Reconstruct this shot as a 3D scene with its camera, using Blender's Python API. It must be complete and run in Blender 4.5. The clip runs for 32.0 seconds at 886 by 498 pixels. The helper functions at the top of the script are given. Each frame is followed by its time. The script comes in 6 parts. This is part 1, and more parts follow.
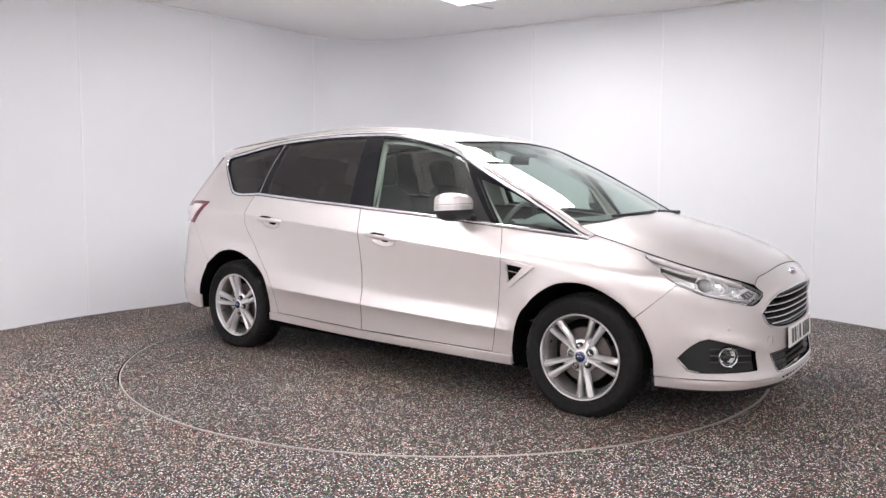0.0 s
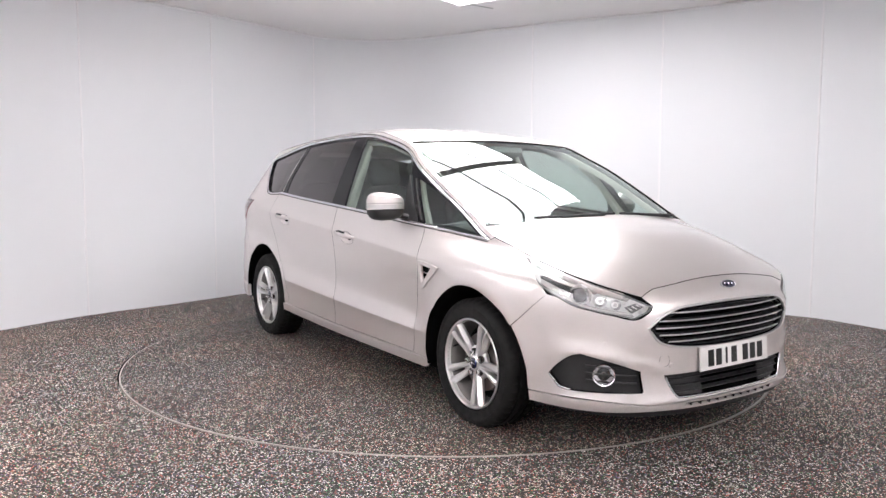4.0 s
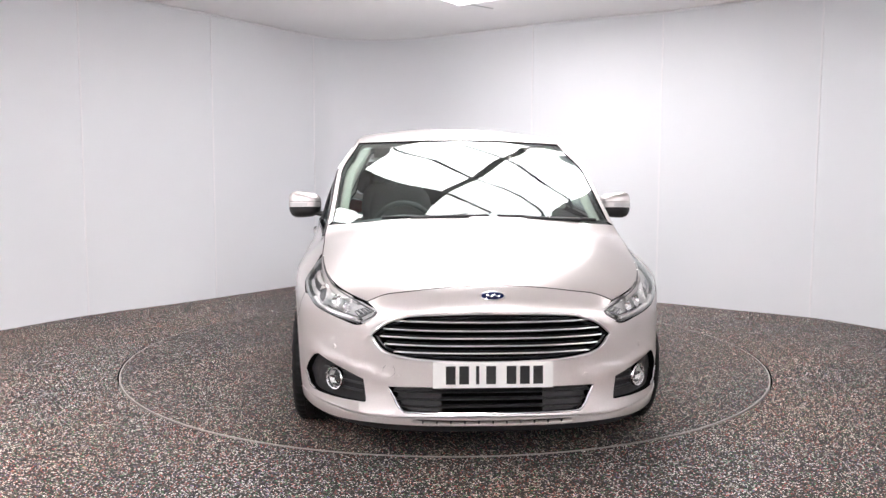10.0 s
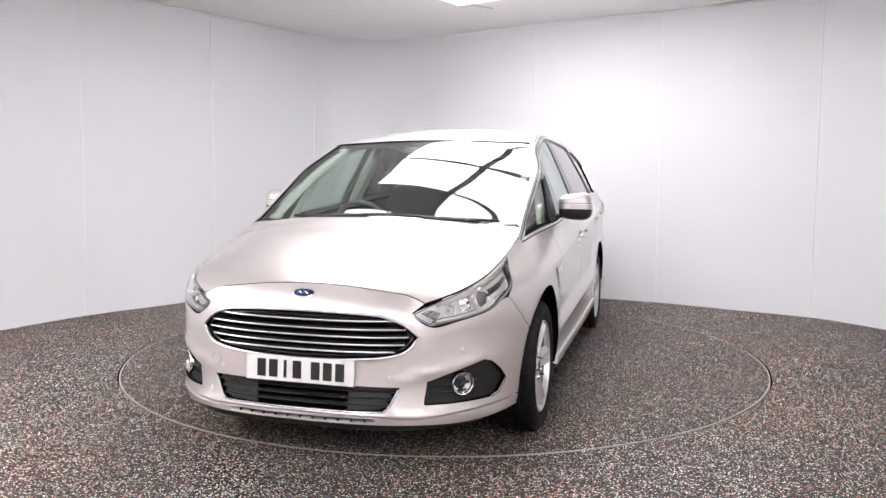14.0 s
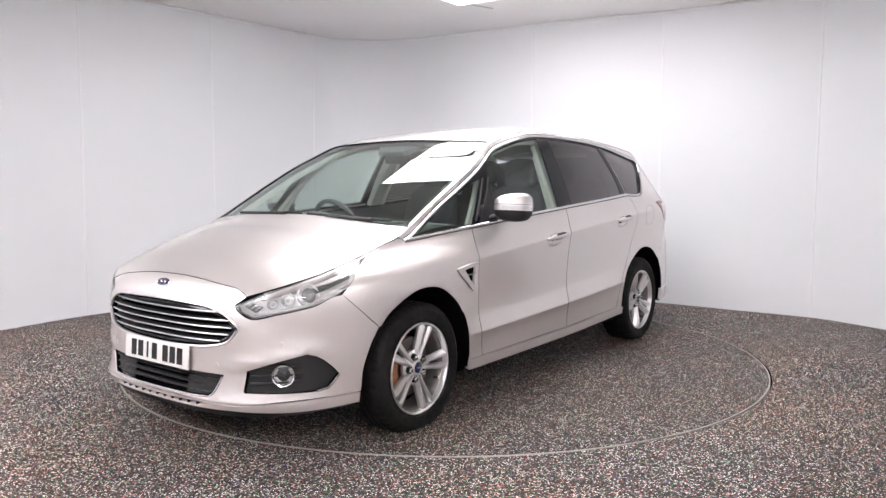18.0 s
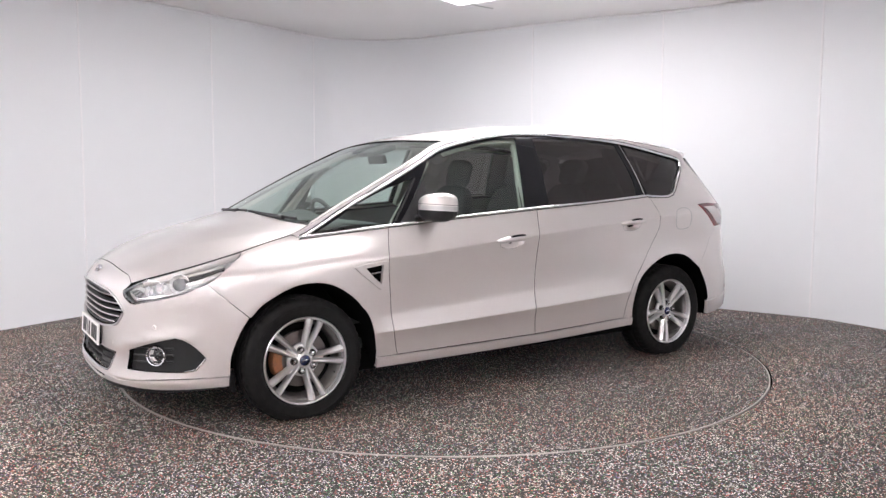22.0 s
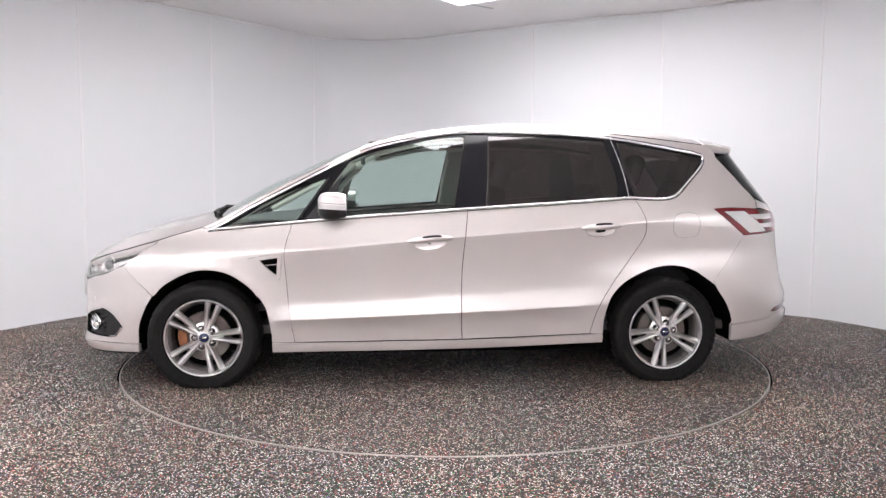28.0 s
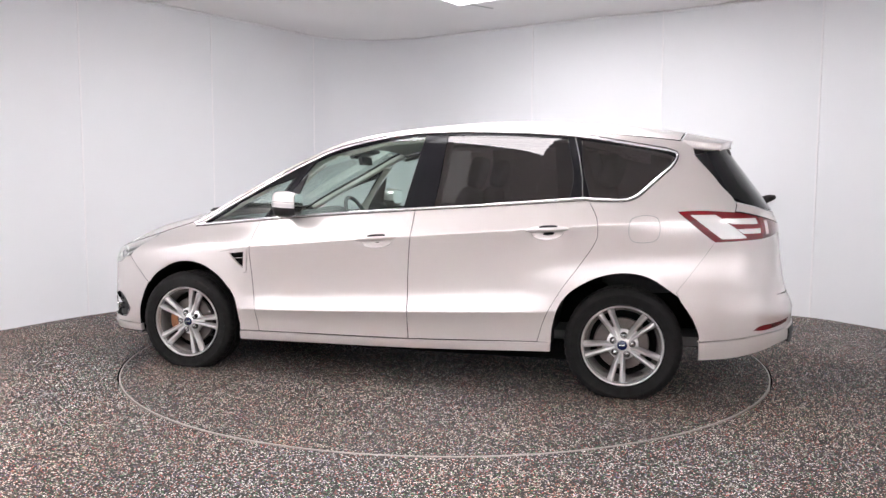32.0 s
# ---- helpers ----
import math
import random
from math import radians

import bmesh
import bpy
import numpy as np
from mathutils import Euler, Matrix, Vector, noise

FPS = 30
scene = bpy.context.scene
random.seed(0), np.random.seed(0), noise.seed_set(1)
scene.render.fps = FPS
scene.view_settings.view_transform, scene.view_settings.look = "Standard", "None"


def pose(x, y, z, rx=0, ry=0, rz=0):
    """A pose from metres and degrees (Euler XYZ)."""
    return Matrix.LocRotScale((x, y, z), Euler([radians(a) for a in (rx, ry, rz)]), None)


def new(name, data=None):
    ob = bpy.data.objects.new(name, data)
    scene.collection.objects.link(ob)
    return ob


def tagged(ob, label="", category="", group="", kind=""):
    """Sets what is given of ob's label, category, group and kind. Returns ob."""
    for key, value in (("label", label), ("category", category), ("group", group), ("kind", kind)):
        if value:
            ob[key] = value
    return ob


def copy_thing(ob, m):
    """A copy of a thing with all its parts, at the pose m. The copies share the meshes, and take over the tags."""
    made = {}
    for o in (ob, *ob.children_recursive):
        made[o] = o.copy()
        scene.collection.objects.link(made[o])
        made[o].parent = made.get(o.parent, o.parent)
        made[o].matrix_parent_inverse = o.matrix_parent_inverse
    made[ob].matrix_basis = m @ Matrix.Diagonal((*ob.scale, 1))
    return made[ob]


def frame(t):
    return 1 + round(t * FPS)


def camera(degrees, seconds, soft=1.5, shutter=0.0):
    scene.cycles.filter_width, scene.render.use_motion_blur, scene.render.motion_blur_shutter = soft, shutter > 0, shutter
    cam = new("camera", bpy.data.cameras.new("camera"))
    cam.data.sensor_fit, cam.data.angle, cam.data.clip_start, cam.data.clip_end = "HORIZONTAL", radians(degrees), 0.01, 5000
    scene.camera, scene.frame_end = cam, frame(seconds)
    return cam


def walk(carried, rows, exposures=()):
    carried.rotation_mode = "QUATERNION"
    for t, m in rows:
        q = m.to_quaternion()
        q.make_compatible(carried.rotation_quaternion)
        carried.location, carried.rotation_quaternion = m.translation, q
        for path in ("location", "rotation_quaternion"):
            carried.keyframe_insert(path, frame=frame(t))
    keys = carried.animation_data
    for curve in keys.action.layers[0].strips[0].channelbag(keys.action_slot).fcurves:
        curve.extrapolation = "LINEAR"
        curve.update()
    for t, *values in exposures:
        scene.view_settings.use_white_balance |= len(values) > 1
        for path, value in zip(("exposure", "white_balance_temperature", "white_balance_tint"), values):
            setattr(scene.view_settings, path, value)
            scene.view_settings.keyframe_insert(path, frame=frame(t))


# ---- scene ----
# The camera stands still; the turntable and the car on it turn.
cam = camera(59.73, 32.0, soft=1.5)
EYE = (0.0, -5.684, 1.263)
STAND = Matrix.Translation(EYE) @ Euler((0, 0, radians(0.143))).to_matrix().to_4x4() @ Euler((radians(90 - 5.103), 0, 0)).to_matrix().to_4x4() @ Euler((0, 0, radians(0.2135))).to_matrix().to_4x4()
walk(cam, [(0.0, STAND), (32.0, STAND)], exposures=[(0.0, 0.0), (32.0, 0.0)])

# Heading of the car, in degrees, at these seconds.
TURN = [(0, -36.3), (3, -51.0), (6, -66.1), (9, -81.35), (11, -91.43), (13, -101.5), (17, -121.45), (19, -131.4),
        (23, -151.15), (25, -160.9), (28, -175.5), (30, -185.2), (32, -194.85)]

# ---- light ----
world = bpy.data.worlds.new("world")
scene.world = world
world.use_nodes = True
world.node_tree.nodes["Background"].inputs[0].default_value = (0.8, 0.85, 1.0, 1)
world.node_tree.nodes["Background"].inputs[1].default_value = 0.03

CEIL = 2.97
CAR_Y = 0.057        # the car stands this far off the turntable's axis
TABLE_R = 2.248


# ---- materials ----
def mat(name, color=(0.8, 0.8, 0.8), rough=0.5, metal=0.0, coat=0.0, emit=None, strength=0.0, ior=1.45, trans=0.0, alpha=1.0):
    m = bpy.data.materials.new(name)
    m.use_nodes = True
    b = m.node_tree.nodes["Principled BSDF"]
    b.inputs["Base Color"].default_value = (*color, 1)
    b.inputs["Roughness"].default_value = rough
    b.inputs["Metallic"].default_value = metal
    b.inputs["Coat Weight"].default_value = coat
    b.inputs["Coat Roughness"].default_value = 0.03
    b.inputs["IOR"].default_value = ior
    b.inputs["Transmission Weight"].default_value = trans
    b.inputs["Alpha"].default_value = alpha
    if emit:
        b.inputs["Emission Color"].default_value = (*emit, 1)
        b.inputs["Emission Strength"].default_value = strength
    return m


def nodes_of(m):
    return m.node_tree.nodes, m.node_tree.links, m.node_tree.nodes["Principled BSDF"]


def vary(m, scale, amount, rough_amount=0.0, bump=0.0, bump_scale=None, detail=4.0):
    """Noise on colour, gloss and relief, in object space."""
    n, l, b = nodes_of(m)
    tc = n.new("ShaderNodeTexCoord")
    no = n.new("ShaderNodeTexNoise")
    no.inputs["Scale"].default_value = scale
    no.inputs["Detail"].default_value = detail
    l.new(tc.outputs["Object"], no.inputs["Vector"])
    c = b.inputs["Base Color"].default_value[:]
    mix = n.new("ShaderNodeMix")
    mix.data_type = "RGBA"
    mix.inputs[6].default_value = (*[v * (1 - amount) for v in c[:3]], 1)
    mix.inputs[7].default_value = (*[min(1, v * (1 + amount)) for v in c[:3]], 1)
    l.new(no.outputs["Fac"], mix.inputs[0])
    l.new(mix.outputs[2], b.inputs["Base Color"])
    if rough_amount:
        mr = n.new("ShaderNodeMapRange")
        r = b.inputs["Roughness"].default_value
        mr.inputs[1].default_value, mr.inputs[2].default_value = 0.3, 0.7
        mr.inputs[3].default_value, mr.inputs[4].default_value = max(0, r - rough_amount), min(1, r + rough_amount)
        l.new(no.outputs["Fac"], mr.inputs[0])
        l.new(mr.outputs[0], b.inputs["Roughness"])
    if bump:
        nb = n.new("ShaderNodeTexNoise")
        nb.inputs["Scale"].default_value = bump_scale or scale * 8
        nb.inputs["Detail"].default_value = 3
        l.new(tc.outputs["Object"], nb.inputs["Vector"])
        bp = n.new("ShaderNodeBump")
        bp.inputs["Strength"].default_value = bump
        bp.inputs["Distance"].default_value = 0.002
        l.new(nb.outputs["Fac"], bp.inputs["Height"])
        l.new(bp.outputs[0], b.inputs["Normal"])
    return m


def granules(name, lift=1.0, scale=125.0, tint=0.0):
    """Resin-bound granules: dark, grey, sand and white grains."""
    m = mat(name, rough=0.65)
    n, l, b = nodes_of(m)
    tc = n.new("ShaderNodeTexCoord")
    vo = n.new("ShaderNodeTexVoronoi")
    vo.inputs["Scale"].default_value = scale
    l.new(tc.outputs["Object"], vo.inputs["Vector"])
    sep = n.new("ShaderNodeSeparateColor")
    l.new(vo.outputs["Color"], sep.inputs[0])
    ramp = n.new("ShaderNodeValToRGB")
    ramp.color_ramp.interpolation = "CONSTANT"
    el = ramp.color_ramp.elements
    stops = [(0.0, (0.006, 0.0055, 0.0055)), (0.44, (0.045, 0.04, 0.037)), (0.53, (0.26, 0.16, 0.11)), (0.62, (0.17, 0.158, 0.152)),
             (0.69, (0.97, 0.92, 0.88)), (0.86, (0.56, 0.13, 0.10)), (0.925, (0.11, 0.34, 0.15)), (0.97, (0.26, 0.21, 0.42))]
    el[0].position, el[0].color = stops[0][0], (*stops[0][1], 1)
    el[1].position, el[1].color = stops[1][0], (*stops[1][1], 1)
    for pos, col in stops[2:]:
        e = el.new(pos)
        e.color = (*col, 1)
    l.new(sep.outputs[0], ramp.inputs[0])
    big = n.new("ShaderNodeTexNoise")
    big.inputs["Scale"].default_value = 1.3
    big.inputs["Detail"].default_value = 5
    l.new(tc.outputs["Object"], big.inputs["Vector"])
    mr = n.new("ShaderNodeMapRange")
    mr.inputs[1].default_value, mr.inputs[2].default_value = 0.3, 0.7
    mr.inputs[3].default_value, mr.inputs[4].default_value = 0.85 * lift, 1.15 * lift
    l.new(big.outputs["Fac"], mr.inputs[0])
    # dark gaps between the grains, brighter tops: relief shade put into the colour
    gapr = n.new("ShaderNodeMapRange")
    gapr.inputs[1].default_value, gapr.inputs[2].default_value = 0.30, 0.62
    gapr.inputs[3].default_value, gapr.inputs[4].default_value = 1.2, 0.06
    l.new(vo.outputs["Distance"], gapr.inputs[0])
    grain = n.new("ShaderNodeVectorMath")
    grain.operation = "SCALE"
    l.new(ramp.outputs[0], grain.inputs[0])
    l.new(gapr.outputs[0], grain.inputs["Scale"])
    mul = n.new("ShaderNodeVectorMath")
    mul.operation = "SCALE"
    l.new(grain.outputs[0], mul.inputs[0])
    l.new(mr.outputs[0], mul.inputs["Scale"])
    tin = n.new("ShaderNodeMix")
    tin.data_type = "RGBA"
    tin.blend_type = "MULTIPLY"
    tin.inputs[7].default_value = (1.08, 0.975, 0.87, 1)
    ma = n.new("ShaderNodeMapRange")
    ma.inputs[1].default_value, ma.inputs[2].default_value = 0.40, 0.62
    wide = n.new("ShaderNodeTexNoise")
    wide.inputs["Scale"].default_value = 0.7
    l.new(tc.outputs["Object"], wide.inputs["Vector"])
    l.new(wide.outputs["Fac"], ma.inputs[0])
    l.new(ma.outputs[0], tin.inputs[0])
    l.new(mul.outputs[0], tin.inputs[6])
    l.new(tin.outputs[2], b.inputs["Base Color"])
    bp = n.new("ShaderNodeBump")
    bp.inputs["Strength"].default_value = 0.7
    bp.inputs["Distance"].default_value = 0.003
    bp.invert = True
    l.new(vo.outputs["Distance"], bp.inputs["Height"])
    l.new(bp.outputs[0], b.inputs["Normal"])
    return m


M_FLOOR = granules("floor_granules", 1.10, 150.0)
M_TABLE = granules("table_granules", 0.88, 150.0)
M_WALL = vary(mat("wall_white", (0.785, 0.80, 0.825), 0.45), 0.8, 0.02, 0.06, 0.15, 60)
M_CEIL = vary(mat("ceiling_white", (0.90, 0.895, 0.90), 0.7), 1.1, 0.02, 0.0, 0.1, 80)
M_STRIP = mat("joint_strip", (0.85, 0.85, 0.87), 0.3)
M_LIGHT = mat("light_diffuser", (0.9, 0.9, 0.9), 0.5, emit=(1.0, 0.968, 0.99), strength=10.2)
# glow of the unseen panels added to brighten car, walls and ceiling
M_LIGHT_FILL = mat("fill_sheet", (0.9, 0.9, 0.9), 0.5, emit=(1.0, 0.95, 0.965), strength=29.0)
M_BAR = mat("light_bar", (0.42, 0.42, 0.42), 0.6)
M_BLANK = vary(mat("blank_sheet", (0.55, 0.55, 0.55), 0.6), 5, 0.05)
M_RING = vary(mat("ring_metal", (0.50, 0.46, 0.43), 0.5, 0.6), 30, 0.2, 0.1)


def paint():
    m = mat("silver_paint", (0.8, 0.77, 0.77), 0.35, 0.78, 1.0)
    n, l, b = nodes_of(m)
    tc = n.new("ShaderNodeTexCoord")
    vo = n.new("ShaderNodeTexVoronoi")
    vo.inputs["Scale"].default_value = 900
    l.new(tc.outputs["Object"], vo.inputs["Vector"])
    mix = n.new("ShaderNodeMix")
    mix.data_type = "RGBA"
    mix.inputs[6].default_value = (0.672, 0.630, 0.617, 1)
    mix.inputs[7].default_value = (0.796, 0.752, 0.736, 1)
    sep = n.new("ShaderNodeSeparateColor")
    l.new(vo.outputs["Color"], sep.inputs[0])
    l.new(sep.outputs[0], mix.inputs[0])
    l.new(mix.outputs[2], b.inputs["Base Color"])
    no = n.new("ShaderNodeTexNoise")
    no.inputs["Scale"].default_value = 3.0
    l.new(tc.outputs["Object"], no.inputs["Vector"])
    mr = n.new("ShaderNodeMapRange")
    mr.inputs[3].default_value, mr.inputs[4].default_value = 0.34, 0.42
    l.new(no.outputs["Fac"], mr.inputs[0])
    l.new(mr.outputs[0], b.inputs["Roughness"])
    return m


M_PAINT = paint()
M_BLACK = vary(mat("black_plastic", (0.014, 0.014, 0.015), 0.5), 40, 0.2, 0.1, 0.2, 500)
M_GLOSSBLACK = mat("gloss_black", (0.010, 0.010, 0.012), 0.12)
M_GLOSSBLACK.node_tree.nodes["Principled BSDF"].inputs["Specular IOR Level"].default_value = 0.28
# Near black for dark parts, and for shade put into seams and recesses.
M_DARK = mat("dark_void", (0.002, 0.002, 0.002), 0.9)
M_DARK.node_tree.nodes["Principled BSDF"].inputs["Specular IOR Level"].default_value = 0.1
M_RUBBER = vary(mat("tyre_rubber", (0.0055, 0.0052, 0.0052), 0.72), 25, 0.25, 0.1, 0.25, 300)
M_RUBBER.node_tree.nodes["Principled BSDF"].inputs["Specular IOR Level"].default_value = 0.3
# Barrel darkened: the wheel's inner shade is in its colour, with brake dust.
M_BARREL = vary(mat("shaded_dusty_barrel", (0.17, 0.16, 0.155), 0.45, 0.5), 30, 0.3, 0.1)
M_CHROME = mat("chrome", (0.78, 0.78, 0.79), 0.08, 1.0)
M_TRIM = vary(mat("satin_trim", (0.72, 0.71, 0.71), 0.22, 1.0), 20, 0.05, 0.06)
M_ALLOY = vary(mat("alloy", (0.72, 0.71, 0.71), 0.30, 0.85, 0.4), 30, 0.03, 0.0)
M_DISC = vary(mat("brake_disc", (0.17, 0.15, 0.14), 0.45, 0.8), 60, 0.3, 0.1)
M_RUST = vary(mat("rusty_caliper", (0.26, 0.11, 0.05), 0.8), 40, 0.5, 0.1)
M_RED = mat("red_lens", (0.15, 0.004, 0.008), 0.08, coat=1.0)
M_CLEARLENS = mat("pale_lens", (0.80, 0.78, 0.78), 0.12, 0.3, coat=1.0)
M_WHITE = mat("plate_white", (0.78, 0.77, 0.75), 0.35)
M_INK = mat("plate_ink", (0.01, 0.01, 0.01), 0.4)
M_BLUE = mat("badge_blue", (0.008, 0.014, 0.07), 0.15, coat=1.0)
M_DASH = vary(mat("dashboard", (0.095, 0.098, 0.10), 0.6), 30, 0.2, 0.05, 0.2, 600)
M_SEAT = vary(mat("seat_cloth", (0.07, 0.07, 0.073), 0.9), 60, 0.3, 0.0, 0.4, 500)
M_LINING = vary(mat("pale_lining", (0.56, 0.55, 0.50), 0.85), 40, 0.06, 0.0, 0.2, 600)


def glass(name, color, shine=(0.95, 1.0, 0.98)):
    """Car glass: clear or tinted pane with real reflection."""
    m = bpy.data.materials.new(name)
    m.use_nodes = True
    n, l = m.node_tree.nodes, m.node_tree.links
    n.remove(n["Principled BSDF"])
    out = n["Material Output"]
    tr = n.new("ShaderNodeBsdfTransparent")
    tr.inputs[0].default_value = (*color, 1)
    gl = n.new("ShaderNodeBsdfGlossy")
    gl.inputs["Roughness"].default_value = 0.0
    gl.inputs["Color"].default_value = (*shine, 1)
    lw = n.new("ShaderNodeLayerWeight")
    lw.inputs[0].default_value = 0.5
    pw = n.new("ShaderNodeMath")
    pw.operation = "POWER"
    pw.inputs[1].default_value = 4.2
    l.new(lw.outputs["Facing"], pw.inputs[0])
    ma = n.new("ShaderNodeMath")
    ma.operation = "MULTIPLY_ADD"
    ma.inputs[1].default_value, ma.inputs[2].default_value = 0.92, 0.08
    l.new(pw.outputs[0], ma.inputs[0])
    mx = n.new("ShaderNodeMixShader")
    l.new(ma.outputs[0], mx.inputs[0])
    l.new(tr.outputs[0], mx.inputs[1])
    l.new(gl.outputs[0], mx.inputs[2])
    l.new(mx.outputs[0], out.inputs[0])
    return m


M_GLASS = glass("clear_glass", (0.72, 0.82, 0.78))
M_TINT = glass("privacy_glass", (0.105, 0.090, 0.088), (1.0, 0.96, 0.97))
M_LENS = glass("lamp_cover", (0.93, 0.93, 0.93))


# ---- mesh helpers ----
def link_mesh(name, verts, faces, material, parent=None, normals=None, smooth=True, label="", loc=None):
    me = bpy.data.meshes.new(name)
    me.from_pydata([tuple(v) for v in verts], [], [tuple(f) for f in faces])
    me.materials.append(material)
    if smooth:
        me.polygons.foreach_set("use_smooth", [True] * len(me.polygons))
    me.update()
    if normals is not None:
        me.normals_split_custom_set_from_vertices([tuple(v) for v in normals])
    ob = new(name, me)
    if parent is not None:
        ob.parent = parent
    if loc is not None:
        ob.location = loc
    if label:
        ob["label"] = label
    return ob


def part(name, bm, material, parent, label="", smooth=True, angle=40, loc=None):
    """One bmesh as one mesh object under a thing."""
    me = bpy.data.meshes.new(name)
    bmesh.ops.recalc_face_normals(bm, faces=bm.faces)
    if smooth:
        for f in bm.faces:
            f.smooth = True
        for e in bm.edges:
            if len(e.link_faces) == 2 and e.calc_face_angle(0) > radians(angle):
                e.smooth = False
    bm.to_mesh(me)
    bm.free()
    me.materials.append(material)
    ob = new(name, me)
    if parent is not None:
        ob.parent = parent
    if loc is not None:
        ob.location = loc
    if label:
        ob["label"] = label
    return ob


def box(bm, lo, hi, bevel=0.0, m=None):
    """A box between two corners, bevelled, put into bm."""
    lo, hi = Vector(lo), Vector(hi)
    r = bmesh.ops.create_cube(bm, size=1.0)
    vs = r["verts"]
    for v in vs:
        v.co = Vector([(lo[i] + hi[i]) / 2 + v.co[i] * (hi[i] - lo[i]) for i in range(3)])
    if bevel:
        es = list({e for v in vs for e in v.link_edges})
        r2 = bmesh.ops.bevel(bm, geom=es, offset=bevel, segments=2, affect="EDGES", profile=0.7)
        vs = list({v for f in r2["faces"] for v in f.verts} | {v for v in vs if v.is_valid})
    if m is not None:
        for v in vs:
            v.co = m @ v.co
    return bm


def lathe(bm, profile, n=48, axis="y", m=None, closed=False):
    """Turn a profile of (radius, along) about the y axis."""
    rings = []
    for r, a in profile:
        ring = []
        for i in range(n):
            w = 2 * math.pi * i / n
            co = Vector((r * math.cos(w), a, r * math.sin(w)))
            ring.append(bm.verts.new(m @ co if m is not None else co))
        rings.append(ring)
    pairs = list(zip(rings, rings[1:]))
    if closed:
        pairs.append((rings[-1], rings[0]))
    for r0, r1 in pairs:
        for i in range(n):
            j = (i + 1) % n
            bm.faces.new((r0[i], r0[j], r1[j], r1[i]))
    return rings


def tube(bm, pts, radius, n=8, flat=None, up=None, close=False):
    """A round or flattened bar along points."""
    pts = [Vector(p) for p in pts]
    rings = []
    k = len(pts)
    for i, p in enumerate(pts):
        if close:
            d = pts[(i + 1) % k] - pts[i - 1]
        else:
            d = pts[min(i + 1, k - 1)] - pts[max(i - 1, 0)]
        d.normalize()
        u = Vector(up if up is not None else (0, 0, 1))
        s = d.cross(u)
        if s.length < 1e-4:
            s = d.cross(Vector((1, 0, 0)))
        s.normalize()
        t = s.cross(d)
        r1 = radius[i] if hasattr(radius, "__len__") else radius
        r2 = r1 if flat is None else (flat[i] if hasattr(flat, "__len__") else flat)
        rings.append([bm.verts.new(p + s * math.cos(2 * math.pi * j / n) * r1 + t * math.sin(2 * math.pi * j / n) * r2) for j in range(n)])
    pairs = list(zip(rings, rings[1:]))
    if close:
        pairs.append((rings[-1], rings[0]))
    for a, b in pairs:
        for j in range(n):
            q = (j + 1) % n
            bm.faces.new((a[j], a[q], b[q], b[j]))
    if not close:
        bm.faces.new(rings[0])
        bm.faces.new(list(reversed(rings[-1])))
    return bm


def spline(pts, n=8, close=False):
    """Catmull-Rom through points of any dimension."""
    p = [np.array(q, float) for q in pts]
    if len(p) < 3 and not close:
        return [p[0] + (p[-1] - p[0]) * i / n for i in range(n + 1)]
    k = len(p)
    out = []
    for i in range(k if close else k - 1):
        p0 = p[i - 1] if close or i > 0 else 2 * p[0] - p[1]
        p1, p2 = p[i], p[(i + 1) % k]
        p3 = p[(i + 2) % k] if close or i + 2 < k else 2 * p[-1] - p[-2]
        for j in range(n):
            t = j / n
            out.append(0.5 * (2 * p1 + (p2 - p0) * t + (2 * p0 - 5 * p1 + 4 * p2 - p3) * t * t + (3 * p1 - p0 - 3 * p2 + p3) * t ** 3))
    if not close:
        out.append(p[-1])
    return out


def outline(*runs, n=8):
    """A closed outline from smooth runs that meet at corners."""
    out = []
    for r in runs:
        s = spline(r, n) if len(r) > 2 else [np.array(r[0], float), np.array(r[-1], float)]
        for q in s:
            if not out or np.hypot(*(q - out[-1])) > 1e-4:
                out.append(q)
    if np.hypot(*(out[0] - out[-1])) < 1e-4:
        out.pop()
    return out


# ---- the room ----
# The unseen part is made up, set back at right for darker flank reflections.
PLAN = [(-4.15, -0.3), (-3.697, 0.666), (-3.306, 1.391), (-2.643, 2.205), (-1.925, 3.205), (-1.53, 3.72), (-1.27, 3.88), (-0.98, 3.955), (-0.67, 3.945), (-0.31, 3.82),
        (0.09, 3.57), (0.94, 3.0), (1.522, 2.63), (2.20, 2.29), (2.82, 1.85), (3.40, 1.43), (3.62, 1.13), (3.80, 0.80), (4.2, 0.0), (5.4, -2.0), (5.6, -4.4),
        (4.2, -6.6), (1.6, -7.4), (-1.4, -7.2), (-3.2, -6.3), (-4.2, -4.4), (-4.4, -2.0)]


def rim_of(ring, d):
    """The plan's ring moved outward by d."""
    k, out = len(ring), []
    for i in range(k):
        t = ring[(i + 1) % k] - ring[i - 1]
        t = t / np.hypot(*t)
        out.append(ring[i] + d * np.array([-t[1], t[0]]))
    return out


